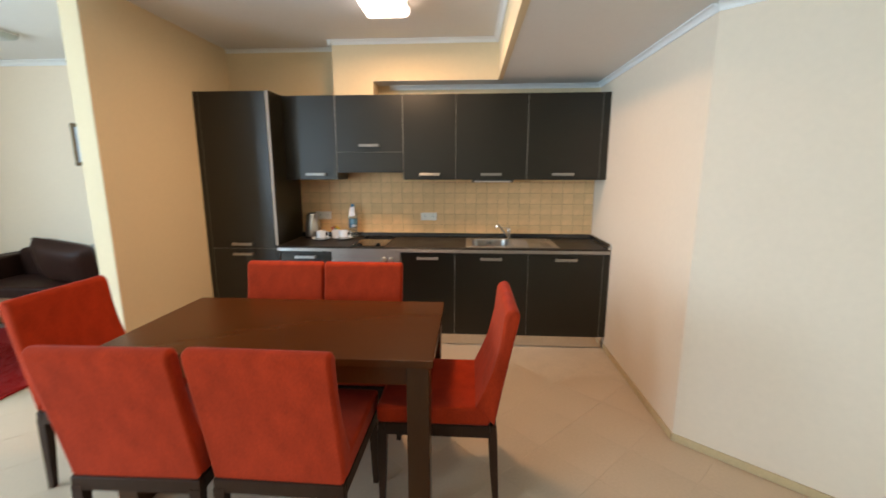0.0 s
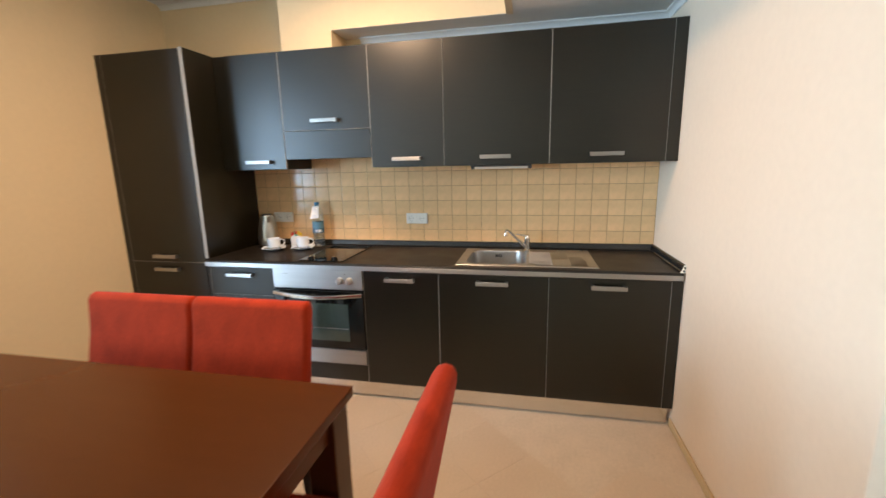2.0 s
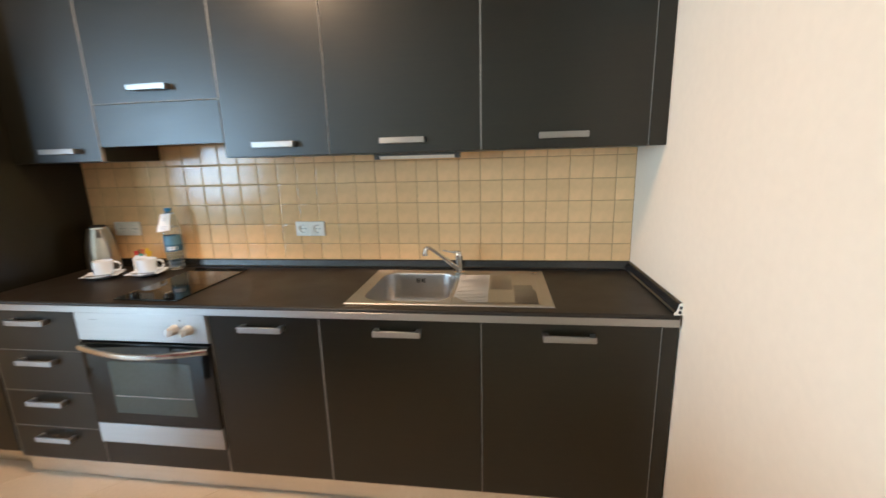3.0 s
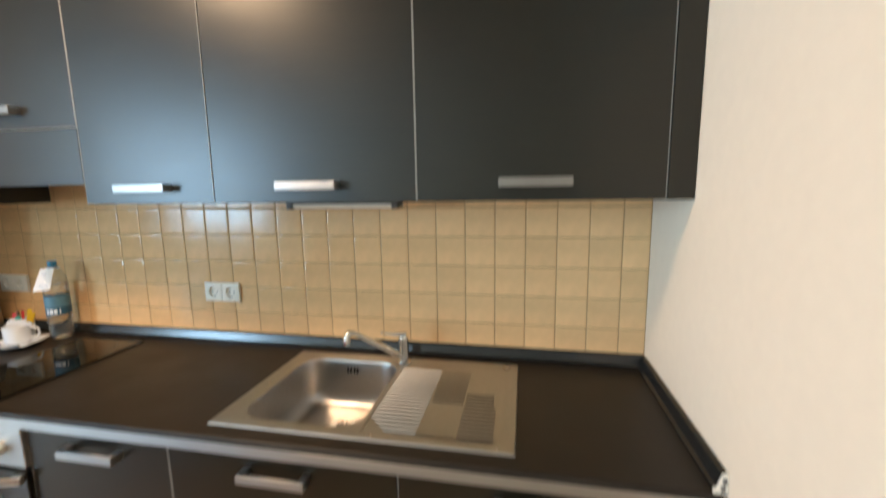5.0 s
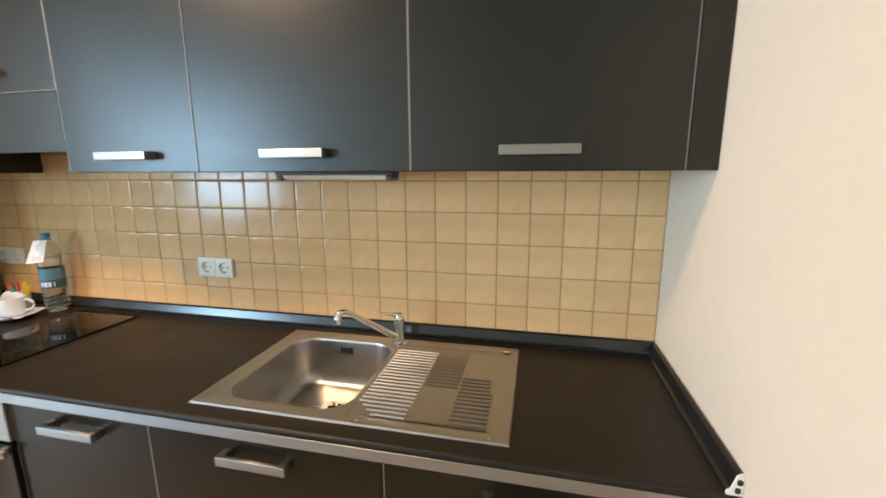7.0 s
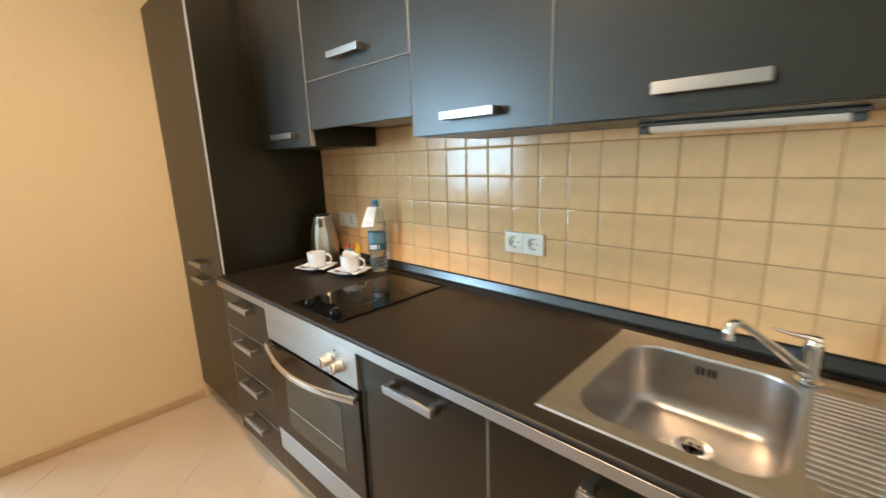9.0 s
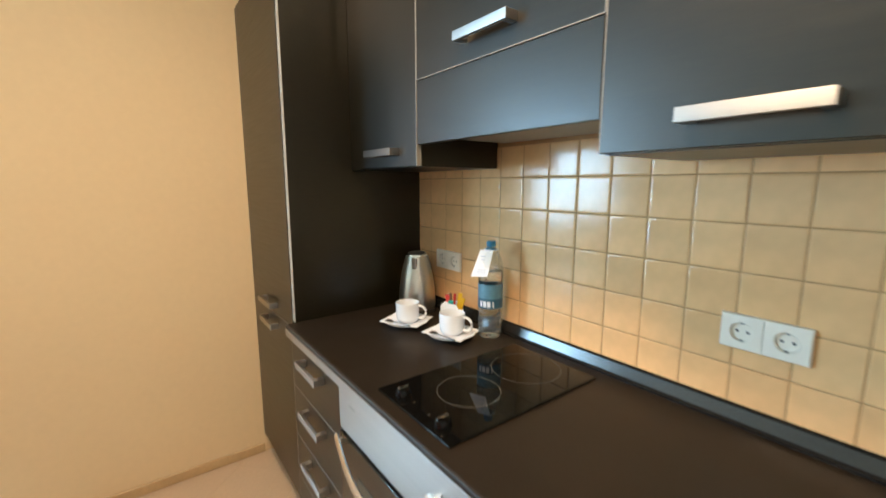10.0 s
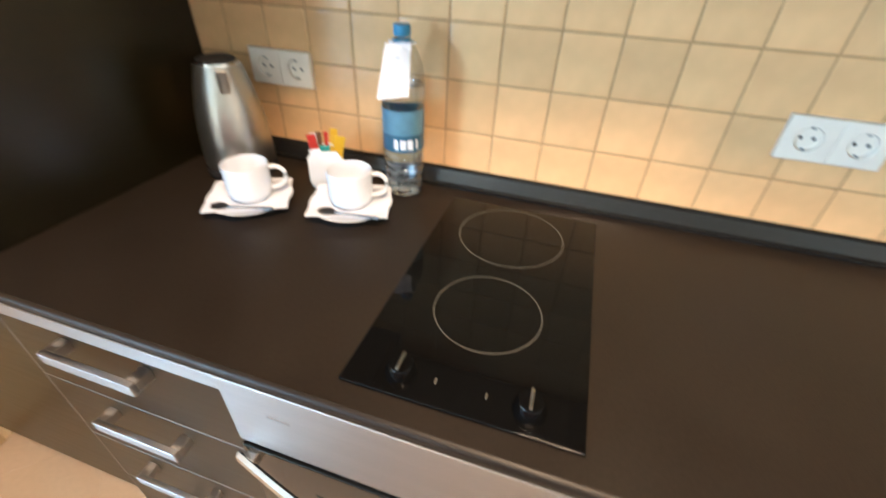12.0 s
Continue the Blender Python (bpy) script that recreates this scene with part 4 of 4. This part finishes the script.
for z, w in ((0.268, 0.016), (0.258, 0.012), (0.225, 0.030), (0.218, 0.034), (0.211, 0.028)):
    bm = box(-0.016 - w / 2, -0.016 + w / 2, -0.0012, -0.0008, z - 0.0014, z + 0.0014)
    bmesh.ops.transform(bm, matrix=Matrix.Translation((0, -0.018, 0.292)) @ Matrix.Rotation(radians(-20), 4, "X") @ Matrix.Translation((0, 0, -0.292)), verts=bm.verts[:])
    part("printed_bar", bm, PRINT, card, "pale blue printed bar", False)
part("neck_loop", lathe([(0.0172, 0.2895), (0.024, 0.2895), (0.024, 0.2905), (0.0172, 0.2905)], 24), PAPER, tag, "paper neck loop")


# ---- ceiling lamps ----
def ceiling_lamp(x, y, glass, label, size, deep=1.0):
    lamp = thing("ceiling_lamp", label, "ceiling lamp", pose(x, y, CEIL) @ Matrix.Diagonal((size, size, deep, 1.0)))
    part("plate", box(-0.185, 0.185, -0.185, 0.185, -0.022, -0.0005, 0.004), FRAMEWHITE, lamp, "white metal ceiling plate")
    bm = bmesh.new()
    lo, hi = 0.150, 0.185
    rims2 = []
    for h, z, r in ((hi, -0.0225, 0.012), (hi - 0.002, -0.045, 0.012), (hi - 0.012, -0.066, 0.018), (lo, -0.076, 0.02), (0.06, -0.080, 0.02)):
        rims2.append([bm.verts.new((px, py, z)) for px, py in rounded(-h, h, -h, h, r, 5)])
    for a, b in zip(rims2, rims2[1:]):
        for i in range(len(a)):
            j = (i + 1) % len(a)
            bm.faces.new((a[i], a[j], b[j], b[i]))
    bm.faces.new(rims2[-1])
    bmesh.ops.recalc_face_normals(bm, faces=bm.faces[:])
    part("glass_shade", bm, glass, lamp)
    for s in (-1, 1):
        part("clip", box(s * 0.188 - 0.003, s * 0.188 + 0.003, -0.02, 0.02, -0.050, -0.010, 0.001), CHROME, lamp, "small metal clip")
    return lamp


ceiling_lamp(-0.435, 3.17, LAMPLIT, "lit square white glass ceiling lamp", 0.80)
ceiling_lamp(-3.72, 3.52, LAMPOFF, "unlit square frosted glass ceiling lamp", 0.90, 0.75)

# ---- dining table and chairs ----
table = thing("dining_table", "dark brown wooden dining table with square legs", "table", pose(-0.708, 2.130, 0))
HX, HY = 0.708, 0.371
part("tabletop", box(-HX, HX, -HY, HY, 0.726, 0.760, 0.004, 2), DARKWOOD, table)
for sy in (-1, 1):
    part("apron", box(-HX + 0.11, HX - 0.11, sy * (HY - 0.045) - 0.011, sy * (HY - 0.045) + 0.011, 0.638, 0.7255), DARKWOOD, table, smooth=False)
for sx in (-1, 1):
    part("apron", box(sx * (HX - 0.045) - 0.011, sx * (HX - 0.045) + 0.011, -HY + 0.11, HY - 0.11, 0.638, 0.7255), DARKWOOD, table, smooth=False)
    for sy in (-1, 1):
        cx, cy = sx * (HX - 0.062), sy * (HY - 0.062)
        part("leg", box(cx - 0.046, cx + 0.046, cy - 0.046, cy + 0.046, 0.0005, 0.7258, 0.003), TABLELEG, table, smooth=False)


def leg(cx, cy, lean):
    """A square leg that tapers towards the floor."""
    bm = bmesh.new()
    rings = []
    for z, h, dy in ((0.364, 0.020, 0.0), (0.20, 0.0175, lean * 0.4), (0.0005, 0.0125, lean)):
        rings.append([bm.verts.new((cx + sx * h, cy + dy + sy * h, z)) for sx, sy in ((-1, -1), (1, -1), (1, 1), (-1, 1))])
    for a, b in zip(rings, rings[1:]):
        for i in range(4):
            bm.faces.new((a[i], a[(i + 1) % 4], b[(i + 1) % 4], b[i]))
    bm.faces.new(rings[0])
    bm.faces.new(rings[-1])
    bmesh.ops.recalc_face_normals(bm, faces=bm.faces[:])
    return bm


def dining_chair():
    """Faces +y; its back leans to -y."""
    c = thing("dining_chair", "red chenille dining chair with dark wooden legs", "chair", Matrix(), "chairs round the table")
    W = 0.242
    bm = slab(rounded(-0.215, 0.280, 0.401, 0.485, 0.022, 4), "x", -W, W, 0.016, 3)
    part("seat", bm, FABRIC, c)
    back = [(-0.233, 0.4015), (-0.260, 0.55), (-0.296, 0.735), (-0.325, 0.879), (-0.326, 0.905), (-0.316, 0.921), (-0.297, 0.927), (-0.277, 0.920), (-0.263, 0.899),
            (-0.249, 0.775), (-0.220, 0.65), (-0.185, 0.56), (-0.150, 0.486)]
    part("backrest", slab(back, "x", -W - 0.003, W + 0.003, 0.018, 3), FABRIC, c)
    bm = bmesh.new()
    add_box(bm, -W + 0.002, W - 0.002, -0.242, -0.214, 0.345, 0.4005, 0.003)
    add_box(bm, -W + 0.002, W - 0.002, 0.247, 0.275, 0.345, 0.4005, 0.003)
    for s in (-1, 1):
        add_box(bm, s * (W - 0.015) - 0.013, s * (W - 0.015) + 0.013, -0.213, 0.246, 0.345, 0.4005, 0.003)
    part("seat_frame", bm, LEGWOOD, c, "dark wooden seat frame", False)
    for s in (-1, 1):
        part("leg", leg(s * (W - 0.022), 0.257, 0.010), LEGWOOD, c, smooth=False)
        part("leg", leg(s * (W - 0.022), -0.225, -0.022), LEGWOOD, c, smooth=False)
    return c


chair = dining_chair()
chair.matrix_world = pose(-1.055, 1.744, 0, 0, 0, 1)
copy_thing(chair, pose(-0.526, 1.756, 0, 0, 0, -1))
copy_thing(chair, pose(-1.014, 2.462, 0, 0, 0, 180))
copy_thing(chair, pose(-0.520, 2.464, 0, 0, 0, 180))
copy_thing(chair, pose(0.020, 2.130, 0, 0, 0, 90))
copy_thing(chair, pose(-1.580, 2.100, 0, 0, 0, -92))

# ---- living room ----
rug = new("rug", mesh_of("rug", slab(rounded(-4.75, -2.93, 2.08, 3.75, 0.01, 3), "z", 0.0008, 0.016, 0.005, 2), RUG))
tagged(rug, "bright red shaggy rug on pale floor tiles", "rug")
rnd = random.Random(7)
bm = bmesh.new()
for i in range(5200):
    x, y = rnd.uniform(-4.4, -2.935), rnd.uniform(2.085, 3.4)
    a, r, h = rnd.uniform(0, 6.283), 0.012, rnd.uniform(0.004, 0.008)
    p = [bm.verts.new((x + r * math.cos(a + k * 2.094), y + r * math.sin(a + k * 2.094), 0.0155)) for k in range(3)]
    t = bm.verts.new((x + rnd.uniform(-0.012, 0.012), y + rnd.uniform(-0.012, 0.012), 0.0155 + h))
    for k in range(3):
        bm.faces.new((p[k], p[(k + 1) % 3], t))
pile = part("shag_layer", bm, RUG, rug, "long red pile", False)
pile["kind"] = "stuff"


def low_table(name, label, x0, x1, y0, y1, h, leg_w, thick):
    t = thing(name, label, "table", pose((x0 + x1) / 2, (y0 + y1) / 2, 0))
    hx, hy = (x1 - x0) / 2, (y1 - y0) / 2
    part("tabletop", box(-hx, hx, -hy, hy, h - thick, h, 0.004, 2), COFFEEWOOD, t)
    for sx in (-1, 1):
        part("apron", box(sx * (hx - 0.03) - 0.01, sx * (hx - 0.03) + 0.01, -hy + leg_w, hy - leg_w, h - thick - 0.06, h - thick - 0.0005), COFFEEWOOD, t, smooth=False)
        for sy in (-1, 1):
            cx, cy = sx * (hx - leg_w / 2 - 0.004), sy * (hy - leg_w / 2 - 0.004)
            part("leg", box(cx - leg_w / 2, cx + leg_w / 2, cy - leg_w / 2, cy + leg_w / 2, 0.017 if name == "coffee_table" else 0.0005, h - thick - 0.0003, 0.003), COFFEEWOOD, t, smooth=False)
    for sy in (-1, 1):
        part("apron", box(-hx + leg_w, hx - leg_w, sy * (hy - 0.03) - 0.01, sy * (hy - 0.03) + 0.01, h - thick - 0.06, h - thick - 0.0005), COFFEEWOOD, t, smooth=False)
    return t


low_table("coffee_table", "low grey-brown wooden coffee table on a red rug", -4.32, -3.20, 2.41, 3.17, 0.505, 0.09, 0.04)
low_table("side_table", "small dark wooden side table beside the sofa", -5.14, -4.76, 3.62, 4.12, 0.50, 0.07, 0.035)

sofa = thing("sofa", "dark brown leather sofa with square arms", "sofa", pose(-3.67, 4.05, 0))
part("base", box(-1.06, 1.06, -0.33, 0.36, 0.06, 0.30, 0.02, 2), LEATHER, sofa)
for x in (-0.98, 0.98):
    part("arm", box(x - 0.10, x + 0.10, -0.36, 0.37, 0.055, 0.64, 0.03, 3), LEATHER, sofa)
part("back", box(-0.875, 0.875, 0.16, 0.37, 0.301, 0.70, 0.04, 3), LEATHER, sofa)
for x in (-0.435, 0.435):
    part("seat_cushion", box(x - 0.432, x + 0.432, -0.345, 0.155, 0.302, 0.43, 0.035, 3), LEATHER, sofa)
for x in (-1.0, 1.0):
    for y in (-0.30, 0.30):
        part("foot", box(x - 0.03, x + 0.03, y - 0.03, y + 0.03, 0.0005, 0.06), LEGWOOD, sofa, smooth=False)


def cushion(m, w, h, d, mat, label):
    bm = bmesh.new()
    n = 10
    sides = []
    for s in (-1, 1):
        grid = []
        for i in range(n + 1):
            row = []
            for j in range(n + 1):
                u, v = -1 + 2 * i / n, -1 + 2 * j / n
                pinch = 1 - 0.03 * (1 - u * u) * (abs(v) ** 6) - 0.07 * (u * v) ** 6
                puff = (1 - u ** 4) * (1 - v ** 4)
                row.append(bm.verts.new((u * w / 2 * (1 - 0.02 * (1 - v * v) * abs(u) ** 5 - 0.06 * (u * v) ** 6), s * d / 2 * puff ** 0.6, h / 2 + v * h / 2 * pinch)))
            grid.append(row)
        sides.append(grid)
        for i in range(n):
            for j in range(n):
                bm.faces.new((grid[i][j], grid[i + 1][j], grid[i + 1][j + 1], grid[i][j + 1]))
    bmesh.ops.remove_doubles(bm, verts=bm.verts[:], dist=0.0005)
    bmesh.ops.recalc_face_normals(bm, faces=bm.faces[:])
    ob = new("cushion", mesh_of("cushion", bm, mat, True))
    ob.matrix_world = m
    return tagged(ob, label, "cushion")


cushion(pose(-3.70, 3.96, 0.418, 16, 7, -6), 0.68, 0.45, 0.23, LEATHER, "dark brown cushion leaning on a sofa back")
cushion(pose(-3.22, 4.04, 0.428, 15, 0, 5), 0.50, 0.40, 0.16, CUSHION, "pale grey cushion leaning on a sofa back")

pic = thing("framed_picture", "small pale blue picture in a brown gilt frame", "picture", pose(-3.79, LIVING_NORTH - 0.0005, 1.755))
part("backing", box(-0.155, 0.155, -0.014, -0.001, -0.195, 0.195), PICTURE, pic, "pale blue print", False)
for z in (-0.195, 0.195):
    part("frame_rail", box(-0.180, 0.180, -0.026, -0.001, z - 0.02, z + 0.02, 0.005, 2), GOLDFRAME, pic)
for x in (-0.160, 0.160):
    part("frame_rail", box(x - 0.018, x + 0.018, -0.025, -0.001, -0.175, 0.175, 0.004, 2), GOLDFRAME, pic)

# ---- wall tiles ----
splash = structure("backsplash", box(-1.50, WALL_E, 4.2140, WALL_N - 0.0005, 0.862, 1.62), WALLGROUT, "honey-coloured glazed wall tiles behind the worktop", "backsplash")
XJ, PX, ZJ, PZ = 0.7972, 0.1003, 0.980, 0.1


def tile_mesh(w, h):
    """A glazed tile with softly rounded rims; its face looks to -y."""
    bm = bmesh.new()
    loops = []
    for inset, y in ((0, 0), (0, -0.0012), (0.0014, -0.0027), (0.0060, -0.0030)):
        u, v = w / 2 - inset, h / 2 - inset
        loops.append([bm.verts.new((x, y, z)) for x, z in ((-u, -v), (u, -v), (u, v), (-u, v))])
    for p, q in zip(loops, loops[1:]):
        for i in range(4):
            bm.faces.new((p[i], p[(i + 1) % 4], q[(i + 1) % 4], q[i]))
    bm.faces.new(loops[-1])
    bmesh.ops.recalc_face_normals(bm, faces=bm.faces[:])
    return mesh_of("tile", bm, WALLTILE, True)


xs = [XJ + PX * k for k in range(-23, 5)] + [WALL_E - 0.001]
zs = [0.893, ZJ, ZJ + PZ, ZJ + 2 * PZ, ZJ + 3 * PZ, ZJ + 4 * PZ, ZJ + 5 * PZ]
tile_shapes = {}
trnd = random.Random(3)
for x0, x1 in zip(xs, xs[1:]):
    for z0, z1 in zip(zs, zs[1:]):
        key = (round(x1 - x0, 4), round(z1 - z0, 4))
        if key not in tile_shapes:
            tile_shapes[key] = tile_mesh(x1 - x0 - 0.0026, z1 - z0 - 0.0026)
        ob = new("tile", tile_shapes[key])
        ob.parent = splash
        ob.matrix_local = pose((x0 + x1) / 2, 4.2152 + trnd.uniform(-0.0004, 0.0003), (z0 + z1) / 2, trnd.uniform(-0.45, 0.45), 0, trnd.uniform(-0.45, 0.45))

# ---- floor tiles, laid on the diagonal ----
STEP, U0, V0 = 0.475, 0.030, 0.10


def diamond(bm, cx, cy, z):
    r = STEP / 2 - 0.0020
    lo = [bm.verts.new((cx + dx * r, cy + dy * r, z - 0.008)) for dx, dy in ((1, 0), (0, 1), (-1, 0), (0, -1))]
    mid_ = [bm.verts.new((cx + dx * r, cy + dy * r, z - 0.0005)) for dx, dy in ((1, 0), (0, 1), (-1, 0), (0, -1))]
    hi = [bm.verts.new((cx + dx * (r - 0.0008), cy + dy * (r - 0.0008), z)) for dx, dy in ((1, 0), (0, 1), (-1, 0), (0, -1))]
    for a, b in ((lo, mid_), (mid_, hi)):
        for i in range(4):
            bm.faces.new((a[i], a[(i + 1) % 4], b[(i + 1) % 4], b[i]))
    bm.faces.new(hi)
    return bm


floor_tile = mesh_of("tile", diamond(bmesh.new(), 0, 0, 0), FLOOR)
rest = bmesh.new()
spots = []
for i in range(-34, 24):
    for j in range(-26, 34):
        u, v = U0 + STEP * (i + 0.5), V0 + STEP * (j + 0.5)
        x, y = (u + v) / 2, (u - v) / 2
        if LIVING_WEST - 0.2 < x < EAST + 0.3 and SOUTH - 0.15 < y < 4.6 and (x - corner_a.x) * n_out.x + (y - corner_a.y) * n_out.y < 0.3:
            spots.append((math.hypot(x + 0.9, 0.8 * (y - 2.0)), x, y))
spots.sort()
for k, (_, x, y) in enumerate(spots):
    if k < 300:
        ob = new("tile", floor_tile)
        ob.parent = floor
        ob.location = (x, y, 0)
    else:
        diamond(rest, x, y, 0)
far = part("far_tiles", rest, FLOOR, floor, smooth=False)
far["kind"] = "stuff"
